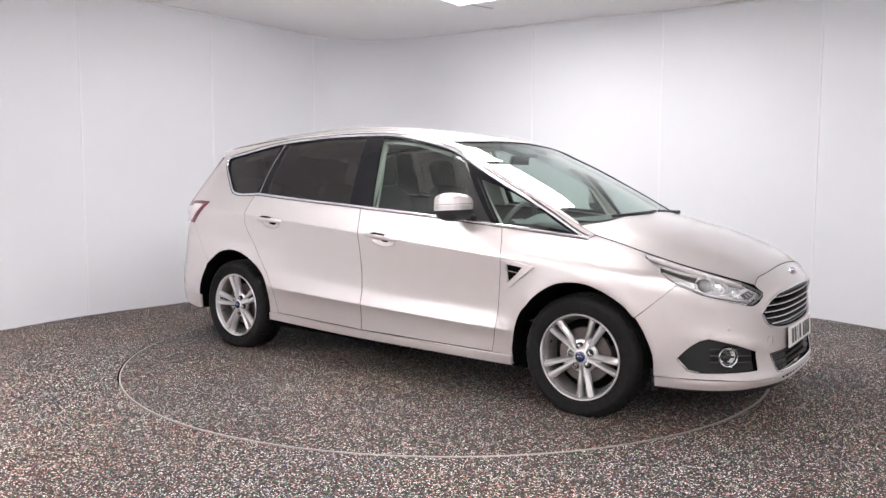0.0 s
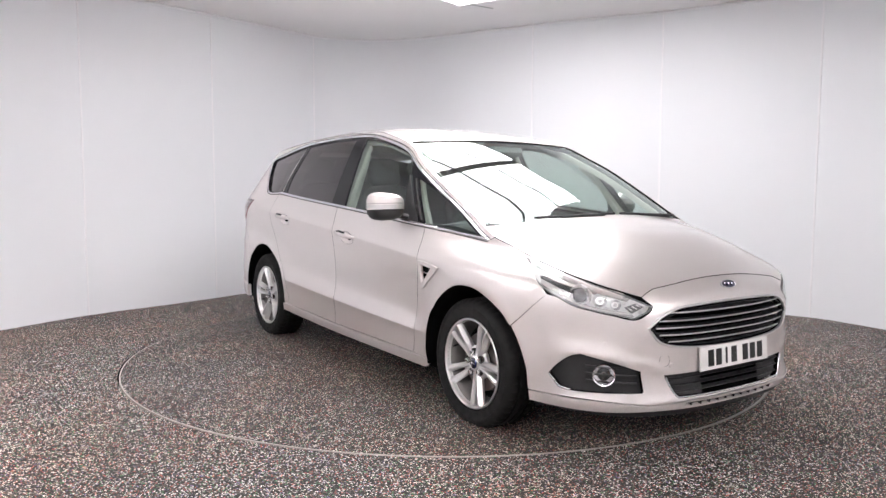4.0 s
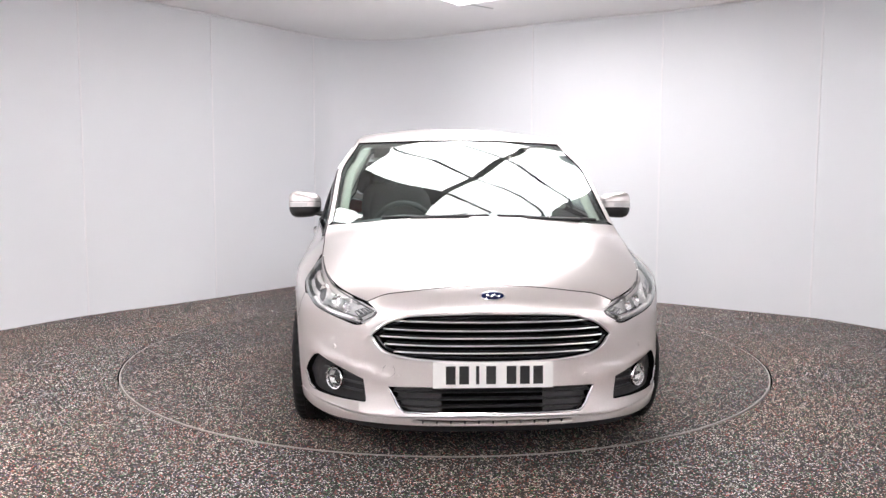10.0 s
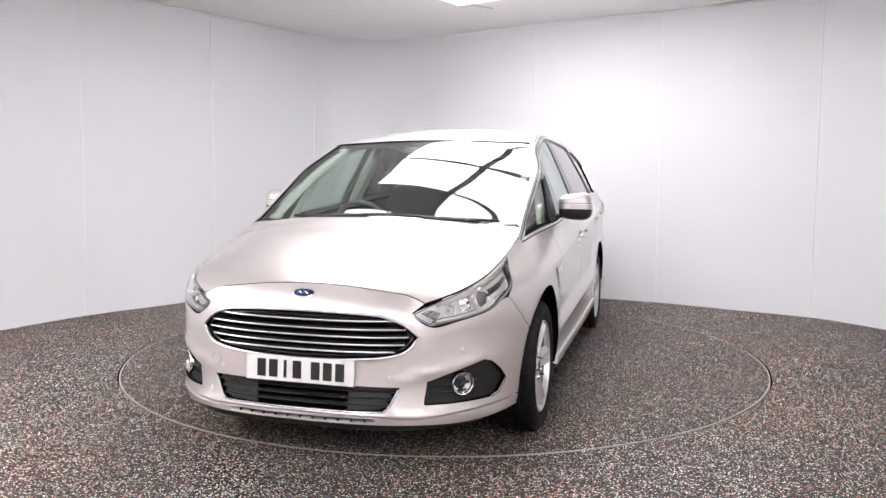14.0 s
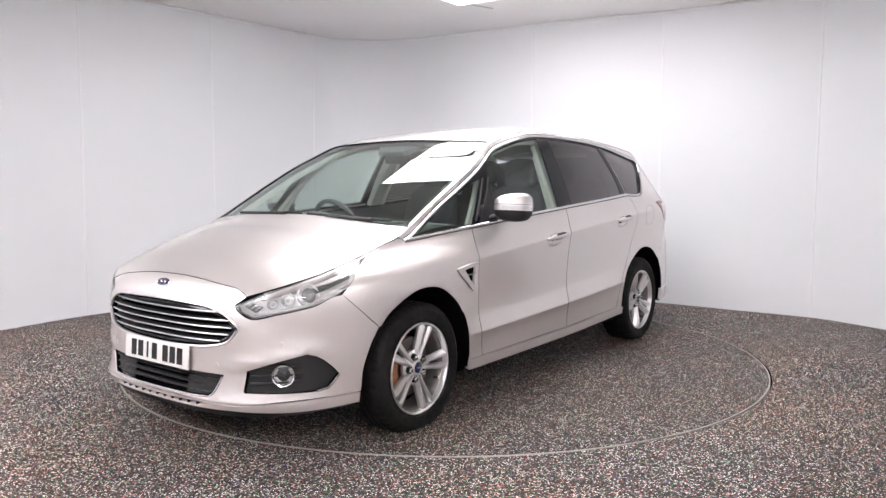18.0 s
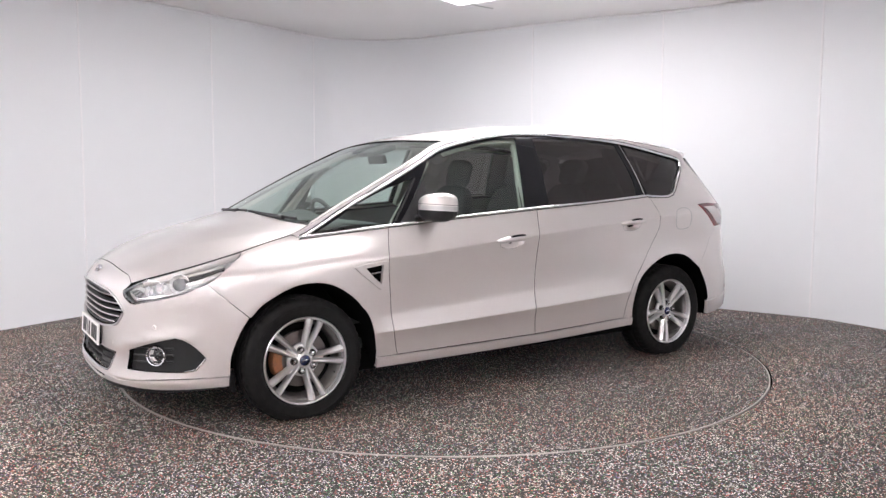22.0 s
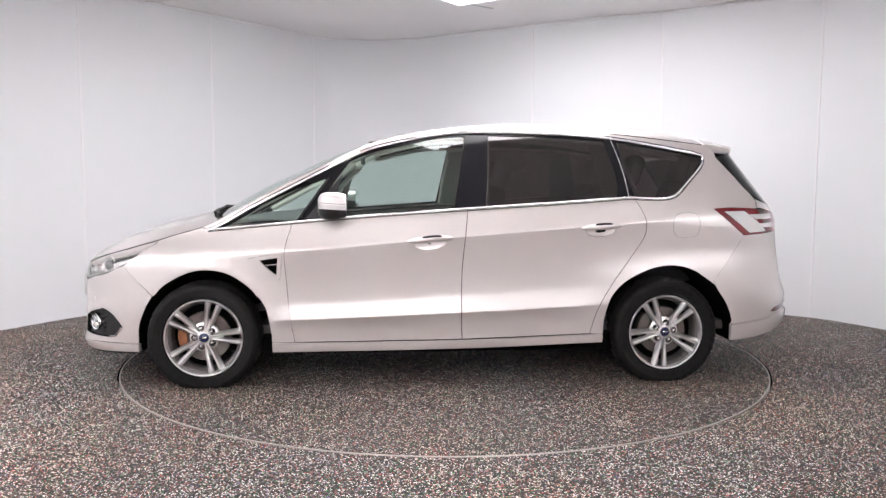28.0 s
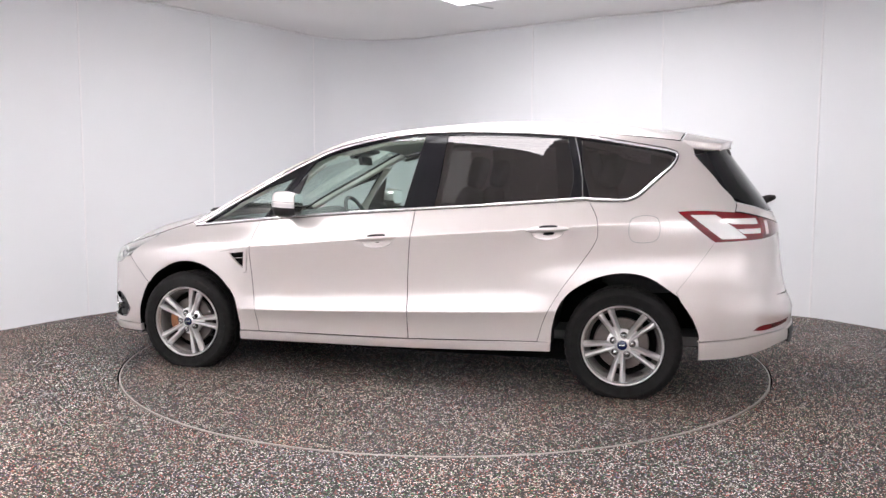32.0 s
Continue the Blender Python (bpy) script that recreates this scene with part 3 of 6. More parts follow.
def panel(name, surf, poly, material, parent, holes=(), step=0.05, edge=0.014, gap=0.0025, lift=0.0, label="", creases=False):
    """A pressed sheet: the outline filled on a surface, with its edges turned in."""
    if gap:
        poly = shrink(poly, gap)
        holes = [shrink(h, -gap) for h in holes]
    loops = [refine(poly, step * 0.5)] + [refine(h, step * 0.5) for h in holes]
    co, ed = [], []
    for lp in loops:
        o = len(co)
        co += lp
        ed += [(o + i, o + (i + 1) % len(lp)) for i in range(len(lp))]
    b = np.array(co)
    lo, hi = b.min(0), b.max(0)
    gx, gy = np.meshgrid(np.arange(lo[0] + step / 2, hi[0], step), np.arange(lo[1] + step / 2, hi[1], step))
    g = np.stack([gx.ravel(), gy.ravel()], 1)
    if len(g):
        ok = inside(g, loops[0])
        for h in loops[1:]:
            ok &= ~inside(g, h)
        g = g[ok]
        if len(g):
            d = np.min(np.hypot(g[:, None, 0] - b[None, :, 0], g[:, None, 1] - b[None, :, 1]), 1)
            g = g[d > step * 0.4]
    if creases:
        if not CREASES:
            CREASES.extend(crease_lines())
        sgn = 1 if b[:, 0].mean() > 0 else -1
        rows = np.concatenate([c * (sgn, 1) for c in CREASES])
        ok = inside(rows, loops[0])
        for h in loops[1:]:
            ok &= ~inside(rows, h)
        rows = rows[ok]
        if len(rows):
            d = np.min(np.hypot(rows[:, None, 0] - b[None, :, 0], rows[:, None, 1] - b[None, :, 1]), 1)
            rows = rows[d > 0.005]
            if len(g) and len(rows):
                d = np.min(np.hypot(g[:, None, 0] - rows[None, :, 0], g[:, None, 1] - rows[None, :, 1]), 1)
                g = g[d > 0.014]
            g = np.concatenate([g, rows])
    allp = [Vector(q) for q in b] + [Vector(q) for q in g]
    vs, _, fs, *_ = delaunay_2d_cdt(allp, ed, [], 0, 1e-6)
    p = np.array([(q.x, q.y) for q in vs])
    f = np.array([tuple(t) for t in fs])
    c = p[f].mean(1)
    ok = inside(c, loops[0])
    for h in loops[1:]:
        ok &= ~inside(c, h)
    f = f[ok]
    q = surf(p[:, 0], p[:, 1])
    n = normal_of(surf, p)
    q = q + n * lift
    tri = np.cross(q[f[:, 1]] - q[f[:, 0]], q[f[:, 2]] - q[f[:, 0]])
    flip = np.sum(tri * n[f].mean(1), 1) < 0
    f[flip] = f[flip][:, ::-1]
    verts, norms, faces = [*q], [*n], [tuple(t) for t in f]
    if edge:
        seen = {}
        for t in faces:
            for i in range(3):
                e = (t[i], t[(i + 1) % 3])
                seen[tuple(sorted(e))] = seen.get(tuple(sorted(e)), []) + [e]
        rim = [v[0] for v in seen.values() if len(v) == 1]
        for a, bb in rim:
            o = len(verts)
            w = np.cross(q[bb] - q[a], n[a])
            w = w / max(np.linalg.norm(w), 1e-9)
            verts += [q[a], q[bb], q[bb] - n[bb] * edge, q[a] - n[a] * edge]
            norms += [w * 0.8 + n[a] * 0.6, w * 0.8 + n[bb] * 0.6, w, w]
            faces.append((o + 1, o, o + 3, o + 2))
    ob = link_mesh(name, verts, faces, material, parent, normals=norms, label=label)
    if material is M_PAINT and parent is CAR and 0 < edge < 0.04 and not lift:
        # the turned-in edges are coloured near black for the shade in the joint
        ob.data.materials.append(M_DARK)
        for i in range(len(f), len(faces)):
            ob.data.polygons[i].material_index = 1
    if parent is CAR:
        ob.location = (0, CAR_Y, 0)
    return ob


def on(surf, pts, lift=0.0):
    """Points of an outline lifted off a surface."""
    p = np.array(pts)
    return [Vector(q) for q in surf(p[:, 0], p[:, 1]) + normal_of(surf, p) * lift]


def mirrored(poly):
    return [np.array((-q[0], q[1])) for q in poly]


CAR = new("car")
tagged(CAR, "silver five-door people carrier with tinted rear windows on the turntable", "car")
SIDES = (1, -1)


def flankpoly(*runs, n=8):
    """Outline on the left flank from runs of (x, z)."""
    return outline(*[[(ux(x, z), z) for x, z in r] for r in runs], n=n)


def both(name, poly, material, holes=(), **kw):
    return [panel(name, wrap, poly if s > 0 else mirrored(poly), material, CAR, holes=[h if s > 0 else mirrored(h) for h in holes], **kw) for s in SIDES]


# ---- side panels ----


HF, HR = (1.533, 0.318), (-1.322, 0.318)
ARCH_F = [(1.935, 0.20), (1.925, 0.37), (1.87, 0.51), (1.76, 0.63), (1.63, 0.70), (1.52, 0.722), (1.39, 0.703), (1.26, 0.62), (1.165, 0.50), (1.13, 0.34), (1.125, 0.235)]
ARCH_R = [(-0.91, 0.26), (-0.92, 0.41), (-0.96, 0.54), (-1.05, 0.64), (-1.20, 0.715), (-1.34, 0.738), (-1.47, 0.712), (-1.61, 0.62), (-1.70, 0.48), (-1.75, 0.37), (-1.755, 0.25)]
BELT = [(1.52, 0.950), (1.005, 1.001), (0.55, 1.040), (-0.06, 1.083), (-0.67, 1.123), (-1.09, 1.155)]
DOOR_A = [(1.005, 1.001), (1.045, 0.83), (1.035, 0.64), (1.02, 0.45), (0.99, 0.278)]
DOOR_B = [(-0.065, 1.083), (-0.03, 0.74), (-0.025, 0.43), (-0.03, 0.285)]
DOOR_C = [(-1.11, 1.155), (-1.16, 1.06), (-1.172, 0.99), (-1.16, 0.91), (-1.07, 0.77), (-0.97, 0.63), (-0.88, 0.47), (-0.83, 0.312)]
SILL_T = [(0.99, 0.278), (-0.03, 0.285), (-0.83, 0.312)]
WIN_T = [(1.52, 0.950), (1.44, 0.985), (1.25, 1.095), (1.00, 1.225), (0.72, 1.368), (0.51, 1.462), (0.15, 1.541), (-0.14, 1.567), (-0.58, 1.562), (-1.04, 1.528), (-1.55, 1.440)]
WIN_R = [(-1.55, 1.440), (-1.595, 1.424), (-1.60, 1.402), (-1.57, 1.35), (-1.47, 1.255), (-1.39, 1.182), (-1.34, 1.160), (-1.27, 1.152), (-1.11, 1.155)]


def cut(line, x0, x1):
    """The stretch of a line between two x."""
    s = spline(line, 12)
    s = [q for q in s if min(x0, x1) - 1e-6 <= q[0] <= max(x0, x1) + 1e-6]
    return s if (s[0][0] - s[-1][0]) * (x0 - x1) > 0 else s[::-1]


def shoulder_run(x0, x1, n=16, dz=0.0):
    return [(x0 + (x1 - x0) * i / n, float(SHOULDER(x0 + (x1 - x0) * i / n)) + dz) for i in range(n + 1)]


HANDLES = ((0.302, 0.033, 0.889, 0.912), (-0.763, -1.007, 0.967, 0.983))


def bowl(h, grow=1.0):
    """Outline of the hollow behind a door handle, on the left flank."""
    x0, x1, z0, z1 = h
    out = []
    for t in np.linspace(0, 2 * math.pi, 37)[:-1]:
        a = 0.5 + 0.37 * grow * math.cos(t)
        out.append(np.array((ux(x0 + (x1 - x0) * a), z0 + (z1 - z0) * a - 0.017 + 0.038 * grow * math.sin(t))))
    return out


def bowl_surf(h):
    x0, x1, z0, z1 = h
    uc, zc, ru = ux((x0 + x1) / 2), (z0 + z1) / 2 - 0.017, abs(x1 - x0) * 0.37

    def f(u, z):
        u, z = np.asarray(u, float), np.asarray(z, float)
        w = np.abs(u)
        r2 = ((w - uc) / ru) ** 2 + ((z - zc - (z1 - z0) / abs(x1 - x0) * (w - uc)) / 0.038) ** 2
        p = wrap(u, z)
        p[..., 1] -= np.sign(u) * 0.022 * np.clip(1.0 - r2, 0, 1) ** 0.7
        return p
    return f


def beside(line, d):
    """An open line moved sideways by d, away from the car's nose-to-tail direction."""
    a = np.array(line, float)
    e = np.gradient(a, axis=0)
    e /= np.maximum(np.hypot(e[:, 0], e[:, 1])[:, None], 1e-9)
    return a + np.stack([-e[:, 1], e[:, 0]], 1) * d


def build_flanks():
    # front wing
    wing = flankpoly(DOOR_A, [(0.99, 0.278), (1.127, 0.278)],
                     [(1.127, 0.28), (1.13, 0.34), (1.165, 0.50), (1.26, 0.62), (1.39, 0.703), (1.52, 0.722), (1.63, 0.70), (1.76, 0.63), (1.82, 0.570)],
                     [(1.82, 0.570), (1.832, 0.562)], [(1.832, 0.562), (1.928, 0.649), (2.018, 0.737)], [(2.014, 0.740), (1.955, 0.790), (1.90, 0.830), (1.855, 0.858), (1.80, 0.889)], shoulder_run(1.80, 1.56, 8, -0.004), [(1.55, 0.965), (1.52, 0.952)], BELT[:2])
    vent = flankpoly([(1.262, 0.790), (1.15, 0.810), (1.058, 0.817)], [(1.058, 0.817), (1.073, 0.664)], [(1.073, 0.664), (1.105, 0.661), (1.170, 0.712), (1.262, 0.790)])
    both("front_wing", wing, M_PAINT, holes=[vent], creases=True, step=0.04, gap=0.0008)
    # doors
    fd = flankpoly(DOOR_A, SILL_T[:2], DOOR_B[::-1], cut(BELT, -0.065, 1.005))
    rd = flankpoly(DOOR_B, SILL_T[1:], DOOR_C[::-1], cut(BELT, -1.09, -0.065))
    both("front_door", fd, M_PAINT, holes=[bowl(HANDLES[0])], creases=True, step=0.04, gap=0.0022)
    both("rear_door", rd, M_PAINT, holes=[bowl(HANDLES[1])], creases=True, step=0.04, gap=0.0022)
    sill = flankpoly([(1.127, 0.275), (0.99, 0.275)], [(0.99, 0.275), (-0.03, 0.282), (-0.83, 0.309)], [(-0.83, 0.309), (-0.912, 0.312)], [(-0.912, 0.29), (-0.91, 0.258)],
                     [(-0.91, 0.258), (-0.03, 0.230), (1.125, 0.220)])
    both("sill", sill, M_PAINT, lift=0.014, edge=0.03)
    # rear quarter, round the rear side window up to the roof
    q = flankpoly(DOOR_C, [(-0.83, 0.312), (-0.913, 0.312)], [(-0.913, 0.312), (-0.92, 0.41), (-0.96, 0.54), (-1.05, 0.64), (-1.20, 0.715), (-1.34, 0.738), (-1.47, 0.712), (-1.60, 0.630), (-1.625, 0.605)],
                  [(-1.625, 0.605), (-1.613, 0.637)], [(-1.613, 0.637), (-1.671, 0.720), (-1.737, 0.812), (-1.811, 0.923)], [(-1.811, 0.923), (-1.701, 1.012), (-1.609, 1.091)], [(-1.609, 1.091), (-1.735, 1.098), (-1.913, 1.090)],
                  [(-1.913, 1.090), (-1.923, 1.12)], [(-1.923, 1.14), (-1.898, 1.180), (-1.842, 1.240), (-1.796, 1.300), (-1.697, 1.418)], [(-1.697, 1.418), (-1.69, 1.455), (-1.655, 1.480)], shoulder_run(-1.655, -1.02, 10, -0.004), [(-1.02, 1.560), (-1.04, 1.530)],
                  [(-1.04, 1.530), (-1.30, 1.487), (-1.55, 1.440)], WIN_R)
    both("rear_quarter", q, M_PAINT, creases=True, step=0.04, gap=0.0008)
    for s in SIDES:
        flap = spline([(-1.352, 1.035), (-1.346, 0.960), (-1.370, 0.920), (-1.430, 0.914), (-1.490, 0.927), (-1.515, 0.970), (-1.508, 1.042), (-1.465, 1.066), (-1.395, 1.063)], 6, close=True)
        bm = bmesh.new()
        tube(bm, on(wrap, [(s * ux(a), b) for a, b in flap], 0.0002), 0.0024, 6, close=True)
        if s > 0:
            part("fuel_flap", bm, M_BAR, CAR, "round-cornered fuel flap outline", loc=(0, CAR_Y, 0))
        else:
            bm.free()
    # roof side rail and windscreen pillar
    rail = flankpoly(shoulder_run(-1.02, 1.56, 40, -0.001), [(1.55, 0.968), (1.525, 0.954)], [(x, z + 0.003) for x, z in WIN_T[:10]], [(-1.04, 1.531), (-1.02, 1.560)])
    both("roof_rail", rail, M_PAINT, step=0.03, gap=0.0008)
    # side glass
    fq = flankpoly([(1.44, 0.968), (0.985, 1.015)], [(0.985, 1.015), (0.80, 1.275)], [(0.80, 1.275), (1.00, 1.205), (1.25, 1.075), (1.44, 0.968)])
    fg = flankpoly([(0.92, 1.022), (0.55, 1.053), (0.02, 1.09)], [(0.02, 1.09), (-0.02, 1.30), (-0.065, 1.548)], [(-0.065, 1.548), (0.15, 1.525), (0.51, 1.445), (0.66, 1.385)], [(0.66, 1.385), (0.79, 1.20), (0.92, 1.022)])
    rg = flankpoly([(-0.18, 1.103), (-0.67, 1.135), (-1.0, 1.158)], [(-1.0, 1.158), (-1.015, 1.30), (-0.965, 1.523)], [(-0.965, 1.523), (-0.58, 1.548), (-0.215, 1.553)], [(-0.215, 1.553), (-0.20, 1.30), (-0.18, 1.103)])
    qg = flankpoly([(-1.12, 1.166), (-1.27, 1.164), (-1.34, 1.171), (-1.39, 1.194), (-1.47, 1.267), (-1.56, 1.36), (-1.583, 1.40)], [(-1.583, 1.40), (-1.55, 1.428), (-1.05, 1.515)], [(-1.05, 1.515), (-1.07, 1.34), (-1.12, 1.166)])
    both("front_quarter_glass", fq, M_GLASS, edge=0.0, step=0.03, lift=-0.012)
    both("front_door_glass", fg, M_GLASS, edge=0.0, step=0.03, lift=-0.012)
    both("rear_door_glass", rg, M_TINT, edge=0.0, step=0.03, lift=-0.012)
    both("rear_quarter_glass", qg, M_TINT, edge=0.0, step=0.03, lift=-0.012)
    # black frames
    whole = flankpoly(WIN_T, WIN_R, cut(BELT, -1.09, 1.52))
    both("window_frame", whole, M_GLOSSBLACK, holes=[shrink(h, 0.001) for h in (fq, fg, rg, qg)], lift=-0.008, step=0.04)
    # bright strips round the windows
    for s in SIDES:
        lo = [(ux(x, z), z + 0.004) for x, z in spline(BELT, 8)] + [(ux(x, z), z) for x, z in spline(WIN_R[::-1], 6)][1:]
        hi = [(ux(x, z), z) for x, z in spline(WIN_T, 6)]
        for nm, line, r, d in (("belt_strip", lo, 0.0075, -0.0105), ("window_strip", hi, 0.009, 0.0125)):
            bm = bmesh.new()
            pts = on(wrap, [(s * a, b) for a, b in line], 0.001)
            tube(bm, pts, 0.006, 8, flat=r)
            st = part(nm, bm, M_CHROME, CAR, "bright metal window strip", loc=(0, CAR_Y, 0))
            # dark rubber seal along the outer edge of the strip
            bm = bmesh.new()
            tube(bm, on(wrap, [(s * a, b) for a, b in beside(line, d)], 0.001), 0.0032, 6, flat=0.0032)
            part("seal", bm, M_BLACK, st, "thin black rubber seal")
        bm = bmesh.new()
        tube(bm, on(wrap, [(s * ux(a), b) for a, b in ((-1.010, 1.528), (-1.045, 1.40), (-1.068, 1.28), (-1.078, 1.165))], -0.006), 0.003, 6)
        part("door_edge_strip", bm, M_TRIM, CAR, "thin bright rear door edge", loc=(0, CAR_Y, 0))


build_flanks()


# ---- top panels ----
def lidpoly(*runs, n=8):
    return outline(*runs, n=n)


LEAD = [(0.0, 2.338), (0.2, 2.3375), (0.40, 2.336), (0.58, 2.332), (0.70, 2.325), (0.80, 2.317), (0.90, 2.320), (0.97, 2.324)]


def build_top():
    e = 0.999
    cowl = [(1.43, -0.97), (1.505, -0.75), (1.54, -0.4), (1.55, 0.0), (1.54, 0.4), (1.505, 0.75), (1.43, 0.97)]
    head = [(0.50, 0.97), (0.545, 0.6), (0.56, 0.0), (0.545, -0.6), (0.50, -0.97)]
    ws = lidpoly(cowl, [(1.43, 0.97), (0.9, 0.965), (0.50, 0.965)], head, [(0.50, -0.965), (0.9, -0.965), (1.43, -0.97)])
    panel("windscreen", lid, ws, M_GLASS, CAR, edge=0.0, lift=-0.006, step=0.06)
    band = shrink(ws, 0.03)
    panel("windscreen_border", lid, ws, M_GLOSSBLACK, CAR, holes=[band], edge=0.0, lift=-0.010, step=0.05)
    roof = lidpoly(head[::-1], [(0.50, e), (-0.5, e), (-1.62, e)], [(-1.62, e), (-1.66, 0.5), (-1.67, 0), (-1.66, -0.5), (-1.62, -e)], [(-1.62, -e), (-0.5, -e), (0.50, -e)])
    panel("roof", lid, roof, M_PAINT, CAR, step=0.06)
    for s in SIDES:
        pil = lidpoly([(1.46, s * e), (0.9, s * e), (0.50, s * e)], [(0.50, s * 0.97), (0.9, s * 0.968), (1.43, s * 0.972)])
        panel("windscreen_pillar", lid, pil, M_PAINT, CAR, step=0.03, gap=0.0)
    e = 0.9995
    bon = lidpoly([(1.46, -e), (1.525, -0.75), (1.555, -0.4), (1.563, 0.0), (1.555, 0.4), (1.525, 0.75), (1.46, e)], [(1.46, e), (1.65, e), (2.0, e), (2.20, 0.992), (2.324, 0.97)],
                  [(x, v) for v, x in LEAD[::-1]] + [(x, -v) for v, x in LEAD[1:]],
                  [(2.324, -0.97), (2.20, -0.992), (2.0, -e), (1.65, -e), (1.46, -e)])
    panel("bonnet", hood, bon, M_PAINT, CAR, step=0.032, gap=0.0012)


build_top()


# ---- nose ----
def nosepoly(*runs, n=8):
    return outline(*[[(uy(y, z), z) for y, z in r] for r in runs], n=n)


def sym(run):
    """A run from the left edge to the middle, carried on to the right."""
    return list(run) + [(-y, z) for y, z in run[::-1] if abs(y) > 1e-6]


GRILLE = nosepoly(sym([(0.524, 0.592), (0.470, 0.638), (0.41, 0.664), (0.32, 0.682), (0.0, 0.690)]), sym([(0.524, 0.592), (0.470, 0.528), (0.37, 0.502), (0.21, 0.489), (0.0, 0.484)])[::-1])
LOWGR = nosepoly(sym([(0.450, 0.371), (0.0, 0.374)]), sym([(0.450, 0.371), (0.431, 0.336), (0.408, 0.292), (0.388, 0.272), (0.345, 0.265), (0.0, 0.262)])[::-1])
SLOT = nosepoly(sym([(0.345, 0.236), (0.0, 0.232)]), sym([(0.345, 0.236), (0.32, 0.221), (0.0, 0.2185)])[::-1])
FOGBOX = outline([(0.842, 0.470), (0.826, 0.469), (0.696, 0.437), (0.564, 0.395)], [(0.564, 0.395), (0.556, 0.310), (0.562, 0.296)],
                 [(0.562, 0.296), (0.72, 0.295), (0.887, 0.296), (0.939, 0.305)], [(0.939, 0.305), (0.986, 0.366)], [(0.986, 0.366), (0.94, 0.415), (0.884, 0.456), (0.842, 0.470)])


def lamp_edge(x):
    return (ux(x, float(SHOULDER(x))), float(SHOULDER(x)) - 0.002)


HEADLAMP = outline([lamp_edge(x) for x in (1.815, 1.90, 2.02, 2.13, 2.23, 2.295)], [lamp_edge(2.295), (0.500, 0.692)], [(0.500, 0.692), (0.521, 0.668), (0.589, 0.636)],
                   [(0.589, 0.636), (0.690, 0.655), (0.766, 0.669), (0.865, 0.690), (0.940, 0.721), (0.994, 0.753), (1.040, 0.800), (1.066, 0.843), lamp_edge(1.815)])


def frame_at(surf, u, z, s=1, lift=0.0):
    """A pose on a surface: its x axis runs forward or along, z is the outward normal."""
    p = np.array([(s * u, z)])
    q, n = surf(p[:, 0], p[:, 1])[0], normal_of(surf, p)[0]
    n = Vector(n)
    up = Vector((0, 0, 1))
    x = up.cross(n).normalized()
    y = n.cross(x)
    m = Matrix((x, y, n)).transposed().to_4x4()
    m.translation = Vector(q) + n * lift
    return m


def round_piece(name, m, profile, material, parent, squash=1.0, n=32, label=""):
    """A turned piece that sits on a surface pose."""
    bm = bmesh.new()
    lathe(bm, profile, n, m=m @ pose(0, 0, 0, 90) @ Matrix.Diagonal((1, 1, squash, 1)))
    return part(name, bm, material, parent, label, loc=(0, CAR_Y, 0) if parent is CAR else None)


def strip_on(name, surf, pts, material, parent, wide=0.006, tall=0.006, lift=0.0, label="", close=False):
    bm = bmesh.new()
    tube(bm, on(surf, pts, lift), wide, 8, flat=tall, close=close)
    return part(name, bm, material, parent, label, loc=(0, CAR_Y, 0) if parent is CAR else None)


M_LAMP = vary(mat("lamp_reflector", (0.82, 0.81, 0.81), 0.25, 0.35), 35, 0.12, 0.1, 0.5, 60)
M_LAMPDARK = mat("lamp_bezel", (0.05, 0.05, 0.052), 0.3, 0.2)
# Whitened inside: the light box's glare on the cover is put into this colour.
M_LAMPINNER = vary(mat("lamp_inner", (0.92, 0.91, 0.90), 0.35, 0.15), 35, 0.15, 0.1)
M_LAMPGREY = mat("lamp_trim_grey", (0.16, 0.16, 0.165), 0.3, 0.3)
M_LAMPPALE = mat("lamp_trim_pale", (0.72, 0.70, 0.68), 0.25, 0.3)
M_LAMPGLASS = mat("projector_glass", (0.16, 0.16, 0.165), 0.06, 0.2, 1.0)
M_MIRROR = mat("mirror_glass", (0.85, 0.87, 0.88), 0.02, 1.0)


SIDE_U = ux(1.93, 0.27)
_top = []
for _v, _x in spline(LEAD, 6):
    _p = lid(_x, _v)
    _top.append((uy(_p[1], _p[2]) if _v > 0.001 else 0.0, float(_p[2]) - 0.0018, _p))
TOP_U = np.array([q[0] for q in _top])
TOP_Z = np.array([q[1] for q in _top])
TOP_D = np.array([q[2] - np.array((0, 0, 0.0018)) - wrap(q[0], q[1]) for q in _top])


def nose(u, z):
    """The front skin, drawn in at the top to meet the bonnet's edge."""
    u, z = np.asarray(u, float), np.asarray(z, float)
    w = np.abs(u)
    p = wrap(u, z)
    zt = np.interp(w, TOP_U, TOP_Z)
    k = ease(zt - 0.10, zt, z) * (1 - ease(TOP_U[-1], TOP_U[-1] + 0.08, w))
    d = np.stack([np.interp(w, TOP_U, TOP_D[:, i]) for i in range(3)], -1)
    d[..., 1] *= np.where(u < 0, -1, 1)
    return p + d * k[..., None]


